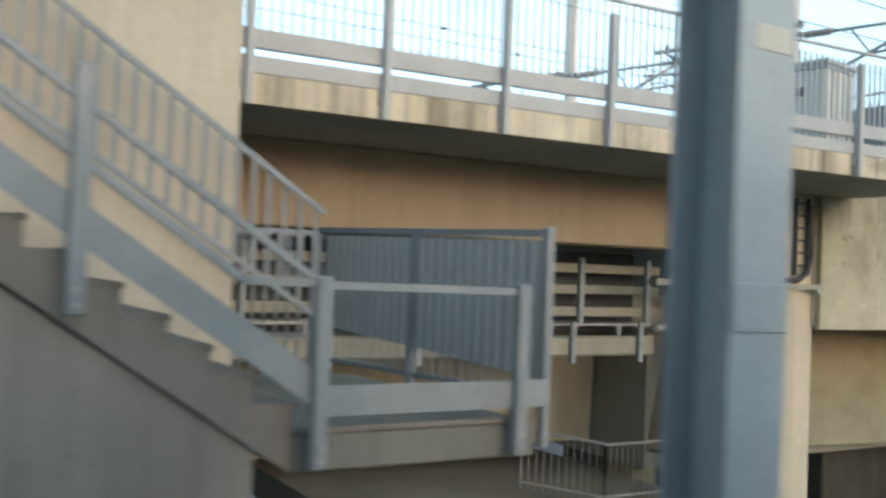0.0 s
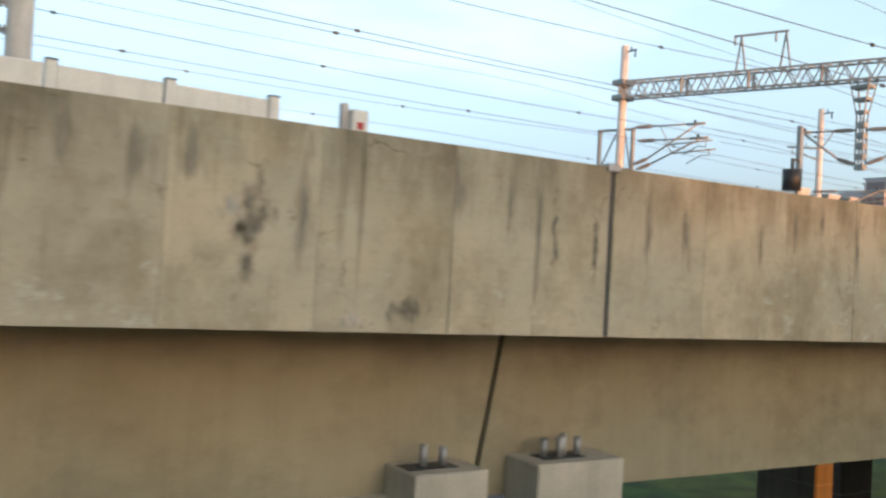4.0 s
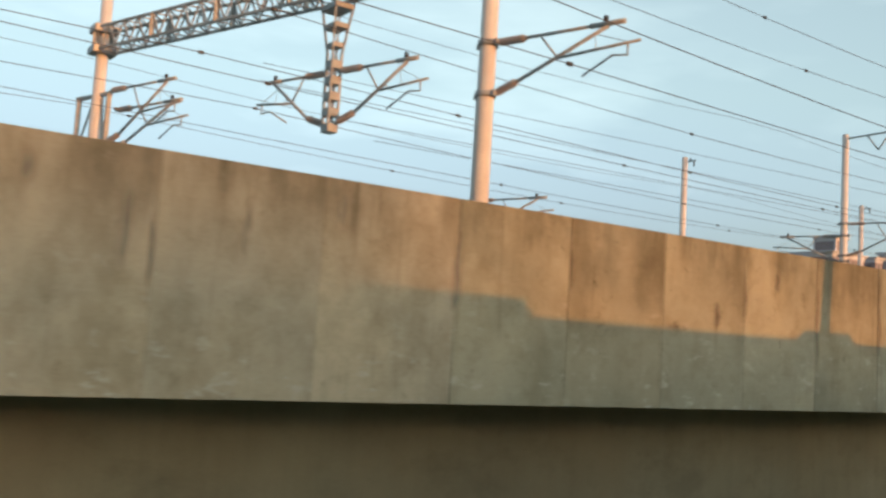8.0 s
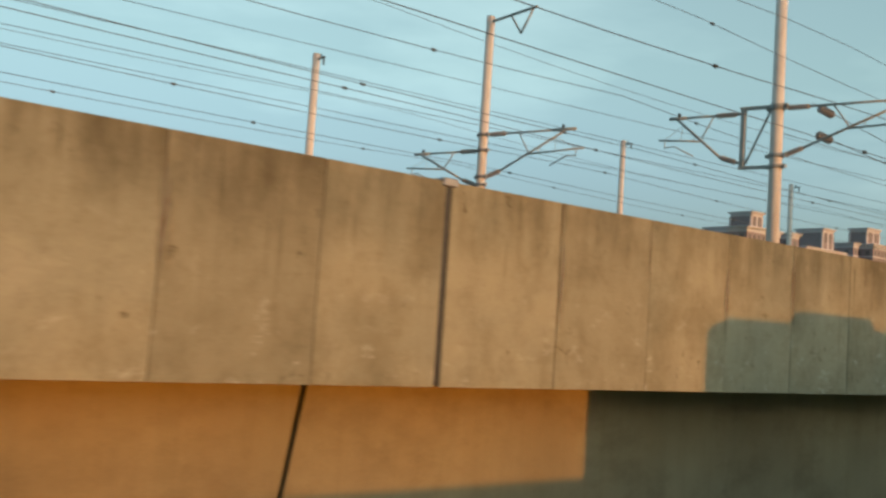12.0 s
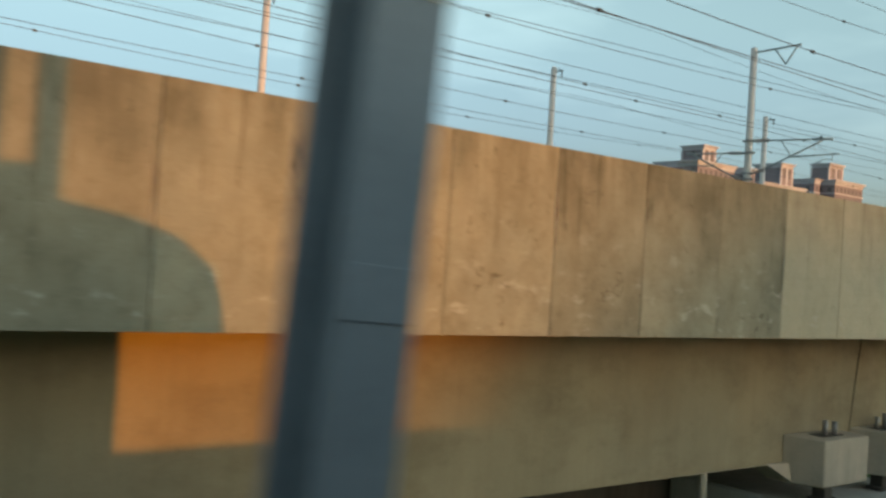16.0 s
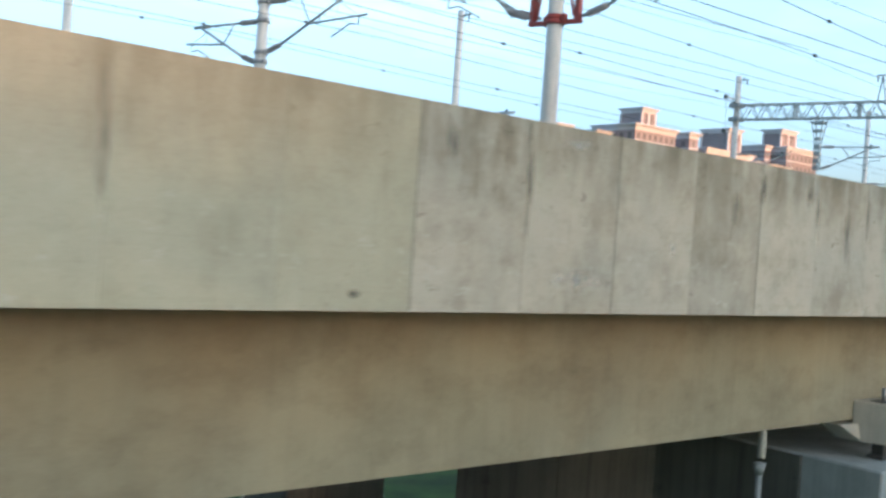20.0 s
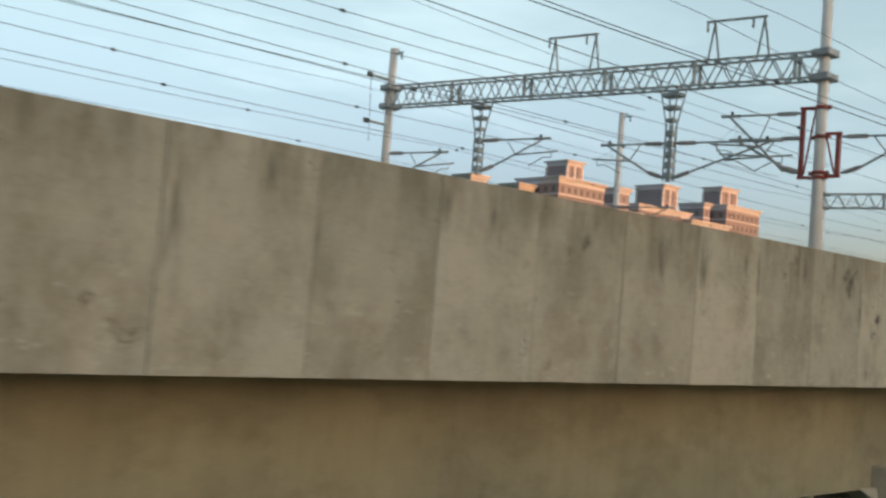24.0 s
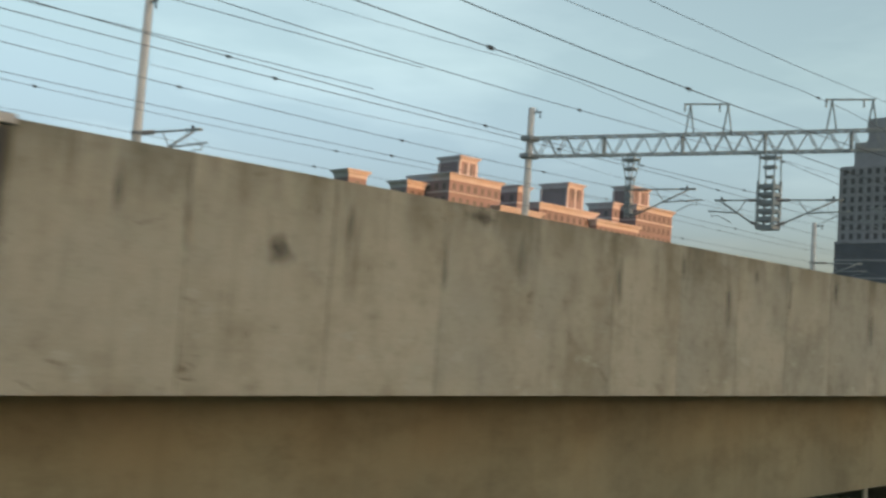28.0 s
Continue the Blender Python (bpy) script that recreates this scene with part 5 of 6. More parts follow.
# ---- things on the viaduct ----
def noise_barrier():
    n = thing("noise_barrier", (20, 16.1, 13.0), "white panelled noise barrier with posts behind the first tracks", "barrier")
    xs = [23.81 - 1.93 * k for k in range(13)]
    for x in xs:
        post = part("post", rbox(B(), x - 0.09, x + 0.09, 15.98, 16.14, 12.8, 16.31, 0.01), WHITEPANEL, n)
        part("post_cap", rbox(B(), x - 0.1, x + 0.1, 15.97, 16.15, 16.31, 16.34, 0.006), DARKMETAL, post)
    for a, b in zip(xs[1:], xs):
        for k in range(7):
            part("panel", rbox(B(), a + 0.11, b - 0.11, 16.05, 16.12, 12.9 + k * 0.482, 13.365 + k * 0.482, 0.012), WHITEPANEL, n)


noise_barrier()


def cabinet(x0, x1, y0, y1, z0, z1):
    c = thing("relay_cabinet", ((x0 + x1) / 2, (y0 + y1) / 2, z0), "cream metal relay cabinet with a low brown roof on the viaduct", "cabinet")
    part("body", rbox(B(), x0, x1, y0, y1, z0, z1, 0.015), CREAM, c)
    part("roof", rbox(B(), x0 - 0.06, x1 + 0.06, y0 - 0.06, y1 + 0.06, z1, z1 + 0.06, 0.015), INSUL, c)
    m = (x0 + x1) / 2
    for a, b in ((x0 + 0.03, m - 0.01), (m + 0.01, x1 - 0.03)):
        d = part("door", rbox(B(), a, b, y0 - 0.02, y0 - 0.002, z0 + 0.05, z1 - 0.05, 0.006), CREAM, c)
        part("label_bar", box(B(), a + 0.12, a + 0.3, y0 - 0.024, y0 - 0.021, z1 - 0.3, z1 - 0.28), INSUL, d)
    part("vent_side", rbox(B(), x0 - 0.02, x0 - 0.002, y0 + 0.1, y1 - 0.1, z1 - 0.4, z1 - 0.1, 0.004), GALV, c)


cabinet(16.48, 17.25, 11.35, 11.95, 12.98, 15.5)
bx = thing("signal_box", (22.9, 11.45, 13.1), "small white box on a dark post behind the parapet", "box")
part("post", rbox(B(), 22.74, 22.84, 11.4, 11.5, 12.95, 15.5, 0.01), GALV, bx)
part("box", rbox(B(), 22.84, 23.1, 11.3, 11.6, 14.7, 15.42, 0.02), WHITEPANEL, bx)
part("mark", box(B(), 22.92, 23.02, 11.295, 11.298, 15.15, 15.25), LAMPRED, bx)
tk = thing("signal_post", (36.6, 13.95, 12.8), "dark signal lamp housing on a grey post with a cream sign", "signal")
part("post", rbox(B(), 36.56, 36.68, 13.9, 14.02, 12.8, 17.35, 0.01), GALV, tk)
hd = B()
tube(hd, (36.28, 13.9, 15.75), (36.28, 13.9, 16.25), 0.22, 0.23, n=14)
part("lamp_housing", hd, DARKMETAL, tk)
part("arm", bar(B(), (36.28, 13.92, 16.5), (36.6, 13.95, 16.5), 0.05, 0.05), DARKMETAL, tk)
part("hook", bar(B(), (36.28, 13.9, 16.25), (36.28, 13.9, 16.52), 0.06, 0.06), DARKMETAL, tk)
sg = B()
hexa(sg, [(36.5, 13.84, 15.5), (36.85, 13.84, 15.5), (36.85, 13.87, 15.5), (36.5, 13.87, 15.5), (36.42, 13.84, 15.86), (36.95, 13.84, 15.86), (36.95, 13.87, 15.86), (36.42, 13.87, 15.86)])
part("sign", sg, CREAM, tk, "cream enamel sign")

# covers over the parapet's expansion joints
for x in ENDS[1:-1]:
    c = thing("joint_cover", (x, wall_y(x), wall_top(x)), "pale metal cover over a parapet expansion joint", "joint cover", "joint covers")
    part("cap", rbox(B(), x - 0.13, x + 0.13, wall_y(x) - 0.035, wall_y(x) + 0.33, wall_top(x) - 0.07, wall_top(x) + 0.045, 0.012), GALV, c)
    part("seal", box(B(), x - 0.05, x + 0.05, wall_y(x) + 0.03, wall_y(x) + 0.09, wall_low(x) + 0.02, wall_top(x) - 0.07), DARKMETAL, c)


# ---- street: lamp, kerbs, lines, cars ----
def street_lamp(x, y, top):
    s = thing("street_lamp", (x, y, GROUND), "white twin-arm street lamp with flat heads", "street lamp")
    part("mast", tube(B(), (x, y, GROUND), (x, y, top), 0.11, 0.07, n=12), WHITEPANEL, s)
    for k in range(6):
        a = k * math.pi / 3
        st = B()
        tube(st, (x, y, top - 0.1), (x + 0.42 * math.cos(a), y + 0.42 * math.sin(a), top - 0.42), 0.03, n=6)
        part("strut", st, WHITEPANEL, s)
    for w in (-1, 1):
        arm = B()
        dy = -0.5 if w > 0 else 0.0
        chain(arm, [(x, y, top), (x + w * 0.55, y + dy * 0.4, top + 0.2), (x + w * 1.15, y + dy * 0.8, top + 0.26)], 0.035, 8)
        a = part("arm", arm, WHITEPANEL, s)
        hd = B()
        bmesh.ops.create_icosphere(hd, subdivisions=2, radius=0.5)
        bmesh.ops.scale(hd, verts=hd.verts, vec=(0.78, 0.34, 0.22))
        bmesh.ops.translate(hd, verts=hd.verts, vec=(x + w * 1.45, y + dy, top + 0.24))
        part("head", hd, WHITEPANEL, a)
        ln = B()
        bmesh.ops.create_icosphere(ln, subdivisions=2, radius=0.4)
        bmesh.ops.scale(ln, verts=ln.verts, vec=(0.7, 0.3, 0.2))
        bmesh.ops.translate(ln, verts=ln.verts, vec=(x + w * 1.47, y + dy, top + 0.18))
        part("lens", ln, DARKMETAL, a)


street_lamp(46.3, 8.75, 10.75)


def paint_line(a, b, w):
    a, b = Vector((*a, GROUND + 0.012)), Vector((*b, GROUND + 0.012))
    solo("road_marking", bar(B(), a, b, w, 0.006), PAINT, "worn white painted line on the asphalt", "road marking", group="road markings", kind="structure")


for a, b, w in (((125.4, 22.4), (128.1, 22.1), 0.15), ((127.1, 21.2), (128.2, 16.4), 0.15), ((123.5, 20.1), (124.3, 17.4), 0.15), ((122.2, 36.7), (123.1, 31.9), 0.15), ((123.1, 31.9), (120.7, 32.2), 0.18), ((125.2, 22.2), (127.7, 21.5), 0.15), ((136, 26.2), (141, 26.6), 0.15), ((118, 36), (118, 60), 0.12)):
    paint_line(a, b, w)
for k in range(6):
    paint_line((128.2 + 0.15 * k, 28.5 - 0.72 * k), (131.0 + 0.15 * k, 28.5 - 0.62 * k), 0.42)
for k in range(5):
    paint_line((119.0 + 0.3 * k, 27.6 - 0.6 * k), (120.8 + 0.3 * k, 27.3 - 0.6 * k), 0.36)


def island(x0, x1, y0, y1, mat, label):
    t = thing("traffic_island", ((x0 + x1) / 2, (y0 + y1) / 2, GROUND), label, "traffic island", "traffic islands")
    part("bed", rbox(B(), x0 + 0.12, x1 - 0.12, y0 + 0.12, y1 - 0.12, GROUND - 0.05, GROUND + 0.17, 0.03), mat, t)
    x = x0
    while x < x1 - 0.5:
        for y in (y0, y1 - 0.15):
            part("kerbstone", rbox(B(), x, min(x + 0.98, x1), y, y + 0.15, GROUND - 0.05, GROUND + 0.15, 0.02), KERB, t)
        x += 1.0
    y = y0 + 0.16
    while y < y1 - 0.6:
        for xx in (x0, x1 - 0.15):
            part("kerbstone", rbox(B(), xx, xx + 0.15, y, min(y + 0.98, y1 - 0.16), GROUND - 0.05, GROUND + 0.15, 0.02), KERB, t)
        y += 1.0


island(130.1, 141.7, 18.6, 24.7, EARTH, "kerbed island of bare earth round a pier")
island(128.1, 138.2, 30.9, 36.0, GRASS, "kerbed island of grass round a pier")


def car(at, heading, paint, label, length=4.4, height=1.45, hatch=False):
    """A parked car: rounded body, glazed cabin with pillars and roof skin, wheels in arches, lamps, bumpers."""
    c = thing("car", (0, 0, 0), label, "car", "parked cars")
    L, W = length / 2, 0.86

    def loft(stations, ring):
        bm = B()
        rows = [[bm.verts.new(p) for p in ring(*st)] for st in stations]
        n = len(rows[0])
        for a, b in zip(rows, rows[1:]):
            for k in range(n):
                bm.faces.new((a[k], a[(k + 1) % n], b[(k + 1) % n], b[k])).smooth = True
        bm.faces.new(rows[0][::-1])
        bm.faces.new(rows[-1])
        return bm

    def hull(x, hw, zlo, zhi, crown):
        """Half-width, sill, shoulder, and how far the lid bulges over it."""
        side = [(hw - 0.10, zlo), (hw - 0.02, zlo + 0.10), (hw, (zlo + zhi) * 0.52), (hw - 0.025, zhi - 0.10), (hw - 0.09, zhi - 0.015), (hw * 0.5, zhi + crown)]
        return [(x, y, z) for y, z in side] + [(x, -y, z) for y, z in reversed(side)]

    belt = 0.90
    tail = 0.92 if hatch else 0.88
    body = part("body", loft(((-L, W - 0.20, 0.40, 0.66, 0.01), (-L + 0.05, W - 0.10, 0.28, tail - 0.10, 0.02), (-L + 0.22, W - 0.03, 0.22, tail, 0.03), (-L * 0.62, W, 0.19, belt + 0.01, 0.03), (-L * 0.2, W + 0.005, 0.18, belt, 0.02),
                              (L * 0.25, W + 0.005, 0.18, belt - 0.01, 0.02), (L * 0.48, W, 0.19, belt - 0.04, 0.05), (L * 0.72, W - 0.02, 0.21, 0.80, 0.06), (L * 0.88, W - 0.08, 0.24, 0.72, 0.06), (L - 0.07, W - 0.17, 0.28, 0.62, 0.04), (L, W - 0.28, 0.36, 0.54, 0.01)), hull), paint, c)
    rb = -L + 0.12 if hatch else -L * 0.72
    rt = rb + (0.30 if hatch else 0.78)
    fb, ft = L * 0.56, L * 0.12
    low, top = belt - 0.05, height - 0.03

    def shell(x, z, lo, hi):
        return [(x, lo, low), (x, hi, z), (x, -hi, z), (x, -lo, low)]

    cabin = part("glasshouse", loft(((rb, low + 0.03, W - 0.10, W - 0.14), (rt, top - 0.05, W - 0.06, W - 0.23), ((rt + ft) / 2, top, W - 0.05, W - 0.21), (ft, top - 0.03, W - 0.06, W - 0.22), (fb, low + 0.02, W - 0.10, W - 0.14)), shell), GLASS, c, "dark tinted car windows")

    def cap(x, z, hw):
        return [(x, hw, z - 0.05), (x, hw - 0.05, z - 0.005), (x, hw * 0.5, z + 0.018), (x, -hw * 0.5, z + 0.018), (x, -hw + 0.05, z - 0.005), (x, -hw, z - 0.05)]

    part("roof", loft(((rt - 0.10, top - 0.06, W - 0.23), (rt + 0.15, top, W - 0.20), ((rt + ft) / 2, top + 0.025, W - 0.19), (ft - 0.12, top + 0.005, W - 0.20), (ft + 0.08, top - 0.05, W - 0.23)), cap), paint, c)
    for s in (-1, 1):
        o, i = s * (W - 0.075), s * (W - 0.215)
        for p, q, w in (((fb - 0.02, o - s * 0.03, low), (ft + 0.02, i, top - 0.03), 0.06), ((-0.12, o + s * 0.02, low), (-0.16, i + s * 0.012, top - 0.02), 0.07), ((rb + 0.1, o - s * 0.02, low), (rt + 0.02, i, top - 0.04), 0.13 if not hatch else 0.2)):
            part("pillar", bar(B(), p, q, 0.035, w), paint, cabin)
        part("wing_mirror", rbox(B(), L * 0.40, L * 0.48, s * (W + 0.06) - 0.08, s * (W + 0.06) + 0.08, belt + 0.0, belt + 0.13, 0.03), paint, body)
        part("sill_trim", rbox(B(), -L * 0.42, L * 0.42, s * W - 0.02, s * W + 0.012, 0.2, 0.27, 0.01), DARKMETAL, body)
        for hx in (-0.62, 0.34):
            part("door_handle", rbox(B(), hx, hx + 0.17, s * W - 0.012, s * W + 0.016, belt - 0.16, belt - 0.13, 0.004), RIM, body)
            part("door_gap", rbox(B(), hx + 0.2, hx + 0.208, s * (W - 0.004) - 0.004, s * (W - 0.004) + 0.008, 0.3, belt - 0.06, 0.001), DARKMETAL, body)
        for wx in (-L * 0.62, L * 0.64):
            part("wheel_arch", tube(B(), (wx, s * (W - 0.25), 0.32), (wx, s * (W + 0.008), 0.32), 0.375, n=24), DARKMETAL, body)
            wheel = part("wheel", tube(B(), (wx, s * (W - 0.19), 0.31), (wx, s * (W + 0.018), 0.31), 0.31, n=24), RUBBER, c)
            rim = part("rim", tube(B(), (wx, s * (W + 0.012), 0.31), (wx, s * (W + 0.028), 0.31), 0.205, n=20), RIM, wheel)
            for k in range(5):
                a = k * 2 * math.pi / 5
                part("rim_slot", tube(B(), (wx + 0.12 * math.cos(a), s * (W + 0.026), 0.31 + 0.12 * math.sin(a)), (wx + 0.12 * math.cos(a), s * (W + 0.032), 0.31 + 0.12 * math.sin(a)), 0.04, n=8), DARKMETAL, wheel)
        part("headlight", rbox(B(), L - 0.30, L - 0.045, s * 0.56 - 0.13, s * 0.56 + 0.13, 0.56, 0.68, 0.04, 2), LAMPCLEAR, body)
        part("tail_light", rbox(B(), -L + 0.0, -L + 0.2, s * 0.66 - 0.13, s * 0.66 + 0.10, 0.62, 0.80, 0.04, 2), LAMPRED, body)
    part("grille", rbox(B(), L - 0.06, L + 0.008, -0.32, 0.32, 0.46, 0.56, 0.02), DARKMETAL, body)
    part("number_plate", rbox(B(), -L - 0.02, -L + 0.01, -0.17, 0.17, 0.5, 0.6, 0.004), PLATE, body)
    part("bumper", rbox(B(), -L - 0.04, -L + 0.14, -W + 0.12, W - 0.12, 0.30, 0.48, 0.06, 2), paint, body)
    part("bumper", rbox(B(), L - 0.14, L + 0.04, -W + 0.22, W - 0.22, 0.26, 0.45, 0.06, 2), paint, body)
    c.matrix_world = pose(at[0], at[1], GROUND + 0.006, 0, 0, heading)


def lacquer(name, col):
    return material(name, col, 0.3, 0.25, var=0.05, scale=1.0, fine=60.0, bump=0)


SILVER, WHITE, GOLD, NAVY, BLUE = lacquer("silver car paint", (0.30, 0.32, 0.34)), lacquer("white car paint", (0.72, 0.73, 0.74)), lacquer("gold car paint", (0.36, 0.31, 0.20)), lacquer("dark car paint", (0.025, 0.03, 0.05)), lacquer("blue car paint", (0.06, 0.16, 0.38))
car((128.75, 19.8), 112, SILVER, "silver sedan parked beside a pier on the asphalt")
car((130.2, 15.0), 112, WHITE, "white sedan parked beside the silver sedan")
car((133.9, 28.9), 180, GOLD, "gold sedan parked by the zebra crossing")
car((140.6, 30.6), 185, WHITE, "white hatchback parked behind the gold sedan", 4.0, 1.5, True)
car((125.8, 33.4), 100, NAVY, "dark blue estate parked by the grass island", 4.5, 1.6, True)
car((124.4, 38.9), 100, BLUE, "bright blue hatchback parked by the grass", 3.8, 1.5, True)
car((104.9, 28.5), 4, NAVY, "dark car parked under the viaduct", 4.3, 1.5, True)
car((36.0, 30.0), 95, WHITE, "white car parked under the viaduct near the grass")


# ---- distance: apartment houses and an office tower ----
def window_mesh(w, h, side=False):
    b = B()
    if side:
        rbox(b, -0.03, 0.05, -w / 2, w / 2, 0, h, 0.02)
    else:
        rbox(b, -w / 2, w / 2, -0.03, 0.05, 0, h, 0.02)
    me = bpy.data.meshes.new("window")
    b.to_mesh(me)
    b.free()
    me.materials.append(FARGLASS)
    return me


WIN_FRONT, WIN_SIDE = window_mesh(1.25, 1.7), window_mesh(1.5, 1.7, True)
SLOT_FRONT, SLOT_SIDE = window_mesh(0.85, 3.3), window_mesh(0.95, 3.3, True)
OFFICE_SIDE = window_mesh(1.5, 2.3, True)


def crown(p, name, x0, x1, y0, y1, z, h):
    """A stepped cornice: a plain frieze, a corbel and an overhanging slab."""
    part("frieze", rbox(B(), x0 - 0.12, x1 + 0.12, y0 - 0.12, y1 + 0.12, z - 1.5 * h, z - 0.55 * h, 0.03), CORNICE, p)
    part("corbel", rbox(B(), x0 - 0.45, x1 + 0.45, y0 - 0.45, y1 + 0.45, z - 0.55 * h, z, 0.06), CORNICE, p)
    part(name, rbox(B(), x0 - 0.95, x1 + 0.95, y0 - 0.95, y1 + 0.95, z, z + 0.5 * h, 0.08), CORNICE, p)


def windows_on(p, base, front, side, x0, x1, y0, y1, z, gap):
    n = max(1, int((x1 - x0 - 0.8) / gap))
    for k in range(n):
        w = new("window", front)
        w.location = Vector((x0 + 0.4 + (k + 0.5) * (x1 - x0 - 0.8) / n, y0, z)) - base
        w.parent = p
    n = max(1, int((y1 - y0 - 0.8) / (gap + 0.6)))
    for k in range(n):
        w = new("window", side)
        w.location = Vector((x0, y0 + 0.4 + (k + 0.5) * (y1 - y0 - 0.8) / n, z)) - base
        w.parent = p


def apartment(x0, x1, y0, y1, z, tower, label, floors=4, top_windows=True):
    h = thing("apartment_house", ((x0 + x1) / 2, (y0 + y1) / 2, GROUND), label, "building", "apartment houses")
    part("wall", box(B(), x0, x1, y0, y1, GROUND, z), BRICK, h)
    crown(h, "cornice", x0, x1, y0, y1, z, 1.0)
    part("string_course", rbox(B(), x0 - 0.2, x1 + 0.2, y0 - 0.2, y1 + 0.2, z - 4.9, z - 4.45, 0.04), CORNICE, h)
    for f in range(floors):
        if f or top_windows:
            windows_on(h, BASE[h], WIN_FRONT, WIN_SIDE, x0, x1, y0, y1, z - 4.0 - f * 3.3 - (0.5 if f else 0.0), 2.6)
    if tower:
        a, b, c, d, tz = tower
        t = part("stair_tower", box(B(), a, b, c, d, z + 0.4, tz), BRICK, h, "square roof tower with tall windows")
        crown(t, "tower_cornice", a, b, c, d, tz, 0.8)
        for x, y in ((a, c), (b, c), (a, d), ((a + b) / 2, c)):
            part("pilaster", rbox(B(), x - 0.45, x + 0.45, y - 0.14, y + 0.45, z + 0.45, tz - 1.25, 0.03), CORNICE, t)
        windows_on(t, BASE[h], SLOT_FRONT, SLOT_SIDE, a + 0.5, b - 0.5, c, d, tz - 4.9, (b - a - 1.9) / 2.01)


TILE = "salmon-tiled apartment house with cream cornices"
apartment(305.9, 311.5, 190, 196, 48.4, None, "slim salmon-tiled roof tower with cream cornices far away")
apartment(332.5, 339, 199, 206.3, 50.2, None, "small salmon-tiled roof block behind the apartment house", 2)
apartment(339.8, 359.7, 190, 207, 52.8, (345.2, 351.6, 192.1, 200.4, 58.6), TILE + " and a roof tower")
apartment(366.8, 371.6, 190, 198.5, 53.3, None, "slim salmon-tiled stair tower of an apartment house")
apartment(357, 374.2, 187, 203, 45.9, None, "low salmon-tiled apartment wing with a broad cream cornice", 2)
apartment(376.5, 403.2, 190, 205, 49.6, (392.5, 399.7, 193, 203.8, 58.2), TILE + " and a wide penthouse")
apartment(416.6, 420.3, 194, 204, 55.2, None, "salmon-tiled apartment wing with grey shaded side")
apartment(400.2, 421.7, 187, 194, 47.4, None, "low salmon-tiled apartment terrace under the shaded wing", 2)
apartment(424.2, 444.7, 190, 205.2, 55.4, (424.9, 434.5, 193, 200.1, 62.0), TILE + " and a tall roof tower")
apartment(361.6, 416, 205, 216, 46.0, None, "low salmon-tiled apartment wing behind the towers", 3)


def office_tower():
    o = thing("office_tower", (565, 160, GROUND), "grey office tower with a grid of windows on a dark podium", "building")
    shaft = part("shaft", box(B(), 540, 590, 146, 176, GROUND, 86), TOWER, o)
    part("core", box(B(), 543, 590, 146.5, 172, 86, 96), TOWER, o)
    part("crown", box(B(), 546, 590, 148, 168, 96, 106), TOWER, o)
    podium = part("podium", box(B(), 536, 595, 130, 175.5, GROUND, 55), PODIUM, o, "dark glazed podium")
    for k in range(3):
        part("podium_band", box(B(), 535.8, 595.2, 129.8, 175.7, 54.4 - k * 7.0, 55.0 - k * 7.0 + 0.1), TOWER, podium)
    for k in range(10):
        part("pilaster", box(B(), 539.6, 540.02, 146.0 + k * 3.26, 146.9 + k * 3.26, 55, 85.4), TOWER, shaft)
    for f in range(8):
        zz = 56.5 + f * 3.7
        for k in range(13):
            shared("window", WIN_FRONT, (542.5 + k * 3.6, 146, zz), o)
        for k in range(9):
            shared("window", OFFICE_SIDE, (540, 148.08 + k * 3.26, zz), o)


office_tower()


# ---- unseen train cars, put on the near track to cast the moving train's shade ----
def train_car(a, b):
    t = thing("train_car", ((a + b) / 2, -1.6, 10.62), "unseen silver-grey passenger train car on the near track, added to cast shade", "train car", "train cars")
    prof = [(-3.0, 11.2), (-3.05, 12.4), (-2.95, 13.8), (-2.5, 14.3), (-1.6, 14.46), (-0.75, 14.3), (-0.3, 13.8), (-0.2, 12.4), (-0.25, 11.2)]
    bm = B()
    rows = []
    for x, s in ((a, 1.0), (b - 1.7, 1.0), (b - 1.0, 0.965), (b - 0.45, 0.91), (b - 0.12, 0.83), (b, 0.7)):
        rows.append([bm.verts.new((x, -1.6 + (y + 1.6) * (0.6 + 0.4 * s), 11.2 + (z - 11.2) * s)) for y, z in prof])
    for p, q in zip(rows, rows[1:]):
        for j in range(len(prof)):
            bm.faces.new((p[j], p[(j + 1) % len(prof)], q[(j + 1) % len(prof)], q[j]))
    bm.faces.new(rows[0][::-1])
    bm.faces.new(rows[-1])
    body = part("body", bm, TRAINBODY, t)
    n = int((b - a - 3.5) / 2.4)
    for j in range(n):
        x = a + 1.2 + j * 2.4
        part("window", rbox(B(), x, x + 1.6, -0.255, -0.19, 12.5, 13.4, 0.01), GLASS, body)
    for u, v, h in ((b - 5.2, b - 1.9, 14.76), (b - 8.6, b - 6.9, 14.6), (a + 2.0, a + 5.0, 14.66)):
        part("air_conditioner", rbox(B(), u, v, -2.3, -0.9, 14.35, h, 0.14, 2), GREYPAINT, t)
    part("gangway", rbox(B(), a - 0.4, a + 0.02, -2.7, -0.5, 11.3, 14.3, 0.05), DARKMETAL, t)
    for x in (a + 3.0, b - 3.0):
        part("bogie", rbox(B(), x - 1.3, x + 1.3, -2.6, -0.6, 10.63, 11.3, 0.1), DARKMETAL, t)


# static cars with gaps, spaced by where their shade should fall
train_car(-16.4, 3.2)
train_car(45.2, 65.0)
train_car(77.2, 92.1)

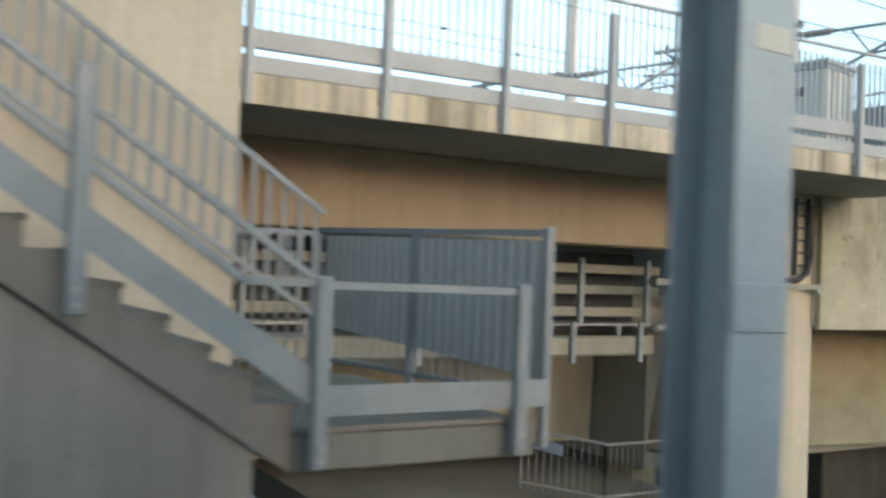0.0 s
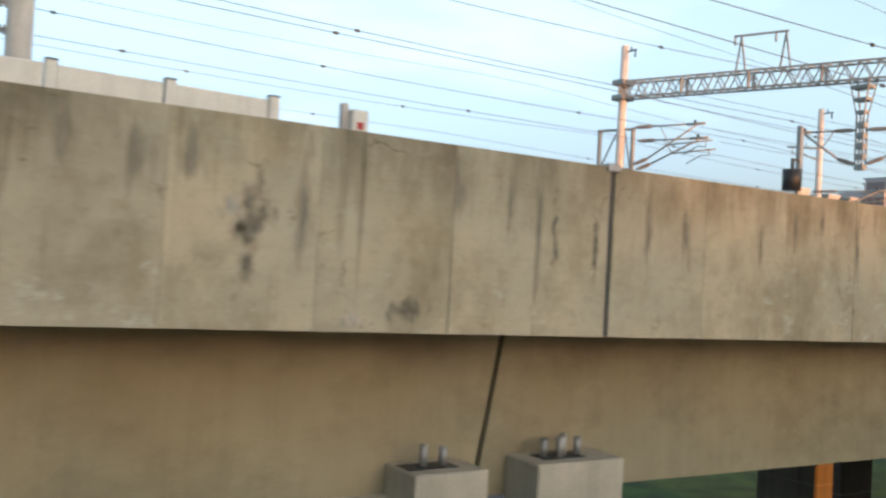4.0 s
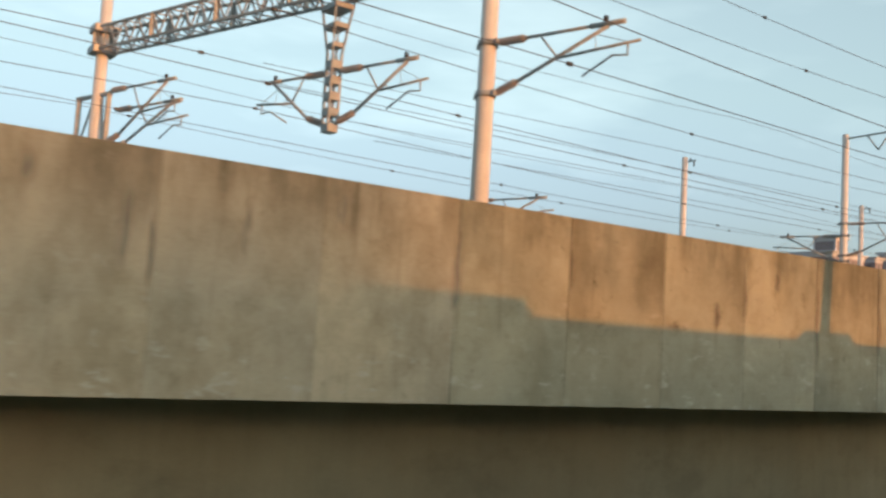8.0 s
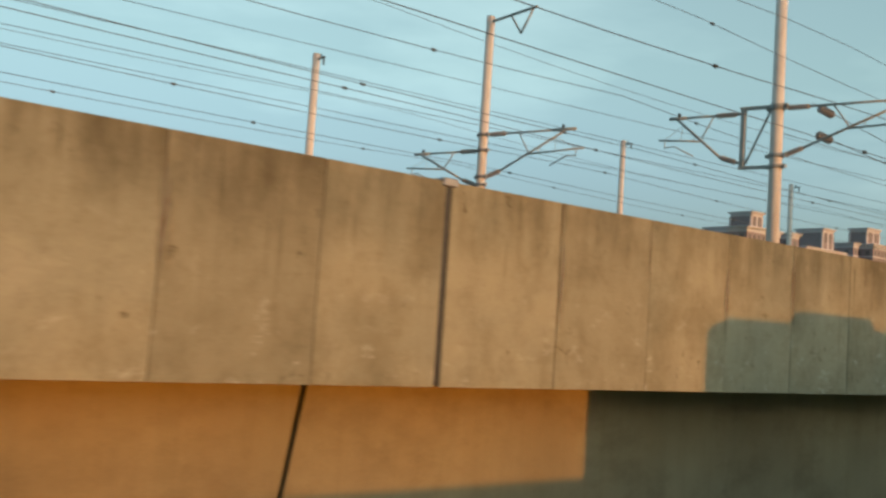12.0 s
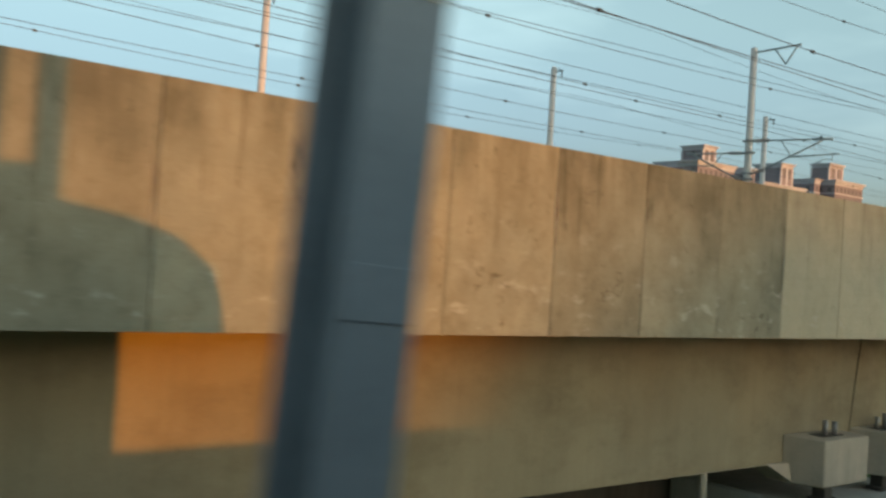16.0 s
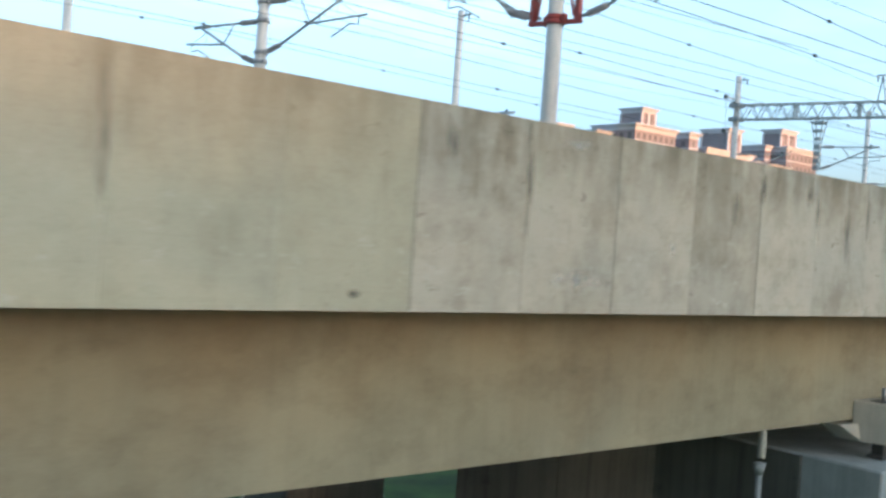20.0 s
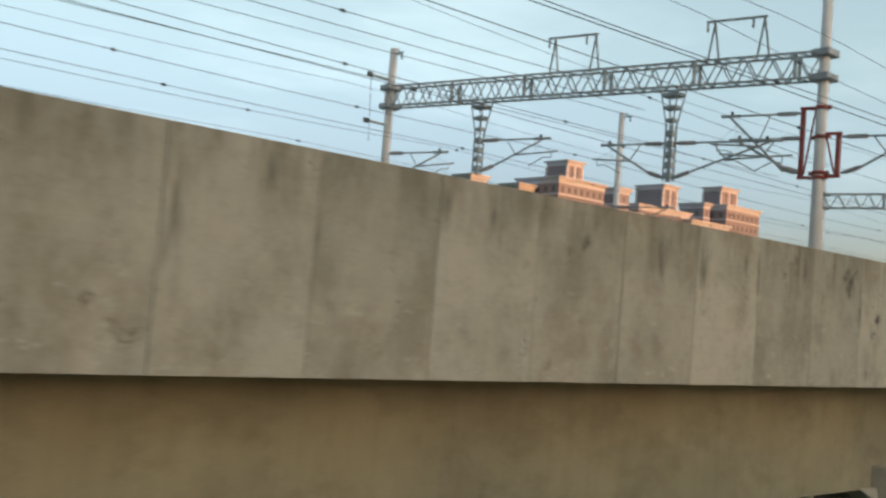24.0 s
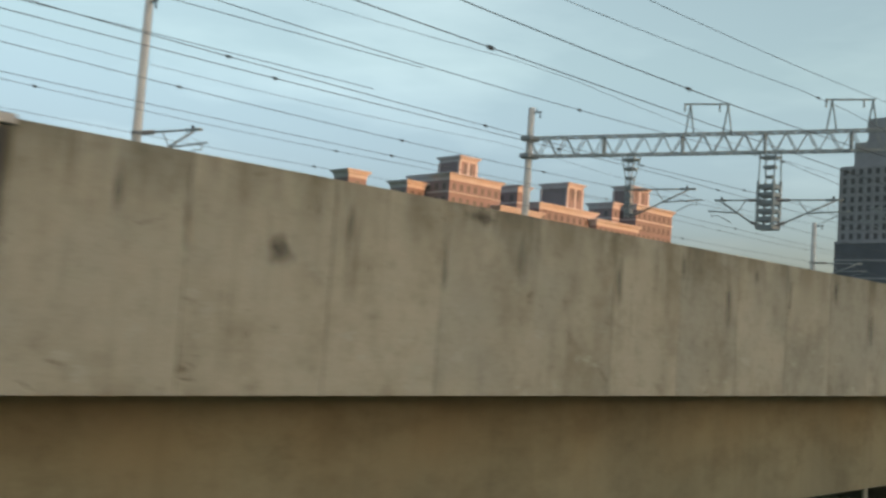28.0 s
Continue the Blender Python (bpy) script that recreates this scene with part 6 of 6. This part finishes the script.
# ---- pieces of the parapet, last ----
JOINTS = [13.0, 14.45, 16.2, 18.1, 20.0, 21.88, 23.85, 25.27, 26.71, 28.82, 30.94, 33.02, 35.18, 37.37]
JOINTS += [37.37 + 2.009 * k for k in range(1, 16)] + [69.44, 71.6, 73.65] + [75.72 + 2.0236 * k for k in range(17)] + [110.1, 112.24, 114.27, 116.3, 118.38]
JOINTS += [118.38 + 2.0 * k for k in range(1, 11)] + [140.22, 142.3, 144.4, 146.4, 148.35, 150.3] + [150.3 + 2.01 * k for k in range(1, 10)] + [170.26, 172.4, 174.45]
JOINTS += [176.4 + 2.02 * k for k in range(13)] + [203.6] + [203.6 + 2.0 * k for k in range(1, 21)]
rnd = random.Random(5)
for a, b in zip(JOINTS, JOINTS[1:]):
    ga = 0.05 if any(abs(a - e) < 0.02 for e in ENDS) else rnd.uniform(0.002, 0.006) if 47 < a < 101 else 0.0035 if a > 120 else 0.0015
    gb = 0.05 if any(abs(b - e) < 0.02 for e in ENDS) else rnd.uniform(0.002, 0.006) if 47 < b < 101 else 0.0035 if b > 120 else 0.0015
    x0, x1, d = a + ga, b - gb, rnd.uniform(-0.006, 0.006)
    ya, yb = wall_y(x0) + d, wall_y(x1) + d
    bm = B()
    hexa(bm, [(x0, ya, wall_low(x0)), (x1, yb, wall_low(x1)), (x1, wall_y(x1) + 0.1, wall_low(x1)), (x0, wall_y(x0) + 0.1, wall_low(x0)),
              (x0, ya, wall_top(x0)), (x1, yb, wall_top(x1)), (x1, wall_y(x1) + 0.1, wall_top(x1)), (x0, wall_y(x0) + 0.1, wall_top(x0))])
    bmesh.ops.bevel(bm, geom=[e for e in bm.edges if abs(e.verts[0].co.x - e.verts[1].co.x) < 0.01 and abs(e.verts[0].co.y - e.verts[1].co.y) < 0.01], offset=0.010 if 47 < a < 101 else 0.007 if a > 120 else 0.004, segments=1, affect="EDGES")
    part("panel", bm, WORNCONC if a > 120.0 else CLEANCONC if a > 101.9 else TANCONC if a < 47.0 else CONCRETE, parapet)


taken = []


def patch(name, x, z, w, h, mat):
    """A thin crust on the parapet face that frays out."""
    bm = B()
    d = rnd.uniform(0.008, 0.011)
    taken.append((x - w / 2 - 0.03, x + w / 2 + 0.03))
    y0, y1 = wall_y(x - w / 2) - d, wall_y(x + w / 2) - d
    hexa(bm, [(x - w / 2, y0, z - h / 2), (x + w / 2, y1, z - h / 2), (x + w / 2, y1 + 0.001, z - h / 2), (x - w / 2, y0 + 0.001, z - h / 2),
              (x - w / 2, y0, z + h / 2), (x + w / 2, y1, z + h / 2), (x + w / 2, y1 + 0.001, z + h / 2), (x - w / 2, y0 + 0.001, z + h / 2)])
    part(name, bm, mat, parapet)


for x, z, w, h in ((21.02, 13.8, 0.7, 1.3), (20.98, 13.2, 0.3, 1.0), (16.64, 14.05, 0.25, 0.9), (25.6, 13.9, 0.25, 1.5), (26.4, 13.8, 0.22, 1.4), (23.2, 12.75, 0.9, 0.5), (173.6, 13.93, 0.6, 0.6),
                   (177.09, 14.75, 0.9, 0.4), (159.79, 14.38, 0.9, 1.1), (161.2, 13.64, 0.6, 0.4), (119.46, 12.46, 0.35, 0.16), (51.72, 13.67, 0.8, 0.3), (52.68, 13.79, 0.3, 0.7), (60.12, 13.84, 0.3, 0.8)):
    patch("stain", x, z, w, h, STAIN)
for x, z, w, h in ((54.31, 14.54, 0.3, 1.0), (106.67, 13.82, 0.7, 0.3), (112.72, 13.7, 0.8, 0.3), (114.13, 14.04, 0.5, 0.6), (81.82, 14.5, 0.7, 0.8), (169.0, 14.0, 0.25, 0.5), (91.6, 14.45, 0.35, 1.2), (151.4, 14.36, 0.4, 0.4), (163.6, 14.3, 0.6, 0.5), (166.2, 13.9, 0.5, 0.9)):
    patch("stain", x, z, w, h, STAIN)
for x, z, w, h in ((22.44, 12.6, 0.8, 0.3), (150.14, 12.7, 0.3, 0.6), (125.85, 13.34, 0.25, 0.6), (20.75, 13.85, 0.4, 0.5), (123.6, 12.75, 1.5, 0.4), (123.4, 14.8, 1.0, 0.25), (165.6, 12.8, 0.7, 0.6), (163.2, 13.6, 0.4, 0.5), (162.2, 12.9, 0.5, 0.4), (161.0, 13.3, 0.4, 0.3)):
    patch("lime_bloom", x, z, w, h, LIME)
# rain streaks that run down from the coping
for a, b, n in ((14.6, 25.6, 30), (27.0, 46.0, 16), (118.5, 134.0, 10), (142.0, 200.0, 34)):
    for k in range(n):
        x = a + (b - a) * (k + rnd.uniform(0.1, 0.9)) / n
        h, w = rnd.uniform(0.5, 2.0), rnd.uniform(0.15, 0.5)
        if all(x + w / 2 < p or x - w / 2 > q for p, q in taken):
            patch("rain_streak", x, wall_top(x) - 0.04 - h * rnd.uniform(0.5, 0.56), w, h, STREAK)
# soft smears down the joints
for x in JOINTS:
    if any(abs(x - e) < 0.02 for e in ENDS) or x > 205 or rnd.random() < 0.25:
        continue
    h, w = rnd.uniform(1.2, 2.3), rnd.uniform(0.10, 0.24)
    x += rnd.uniform(-0.06, 0.06)
    if all(x + w / 2 < p or x - w / 2 > q for p, q in taken):
        patch("joint_smear", x, wall_top(x) - 0.04 - h * 0.52, w, h, STREAK)
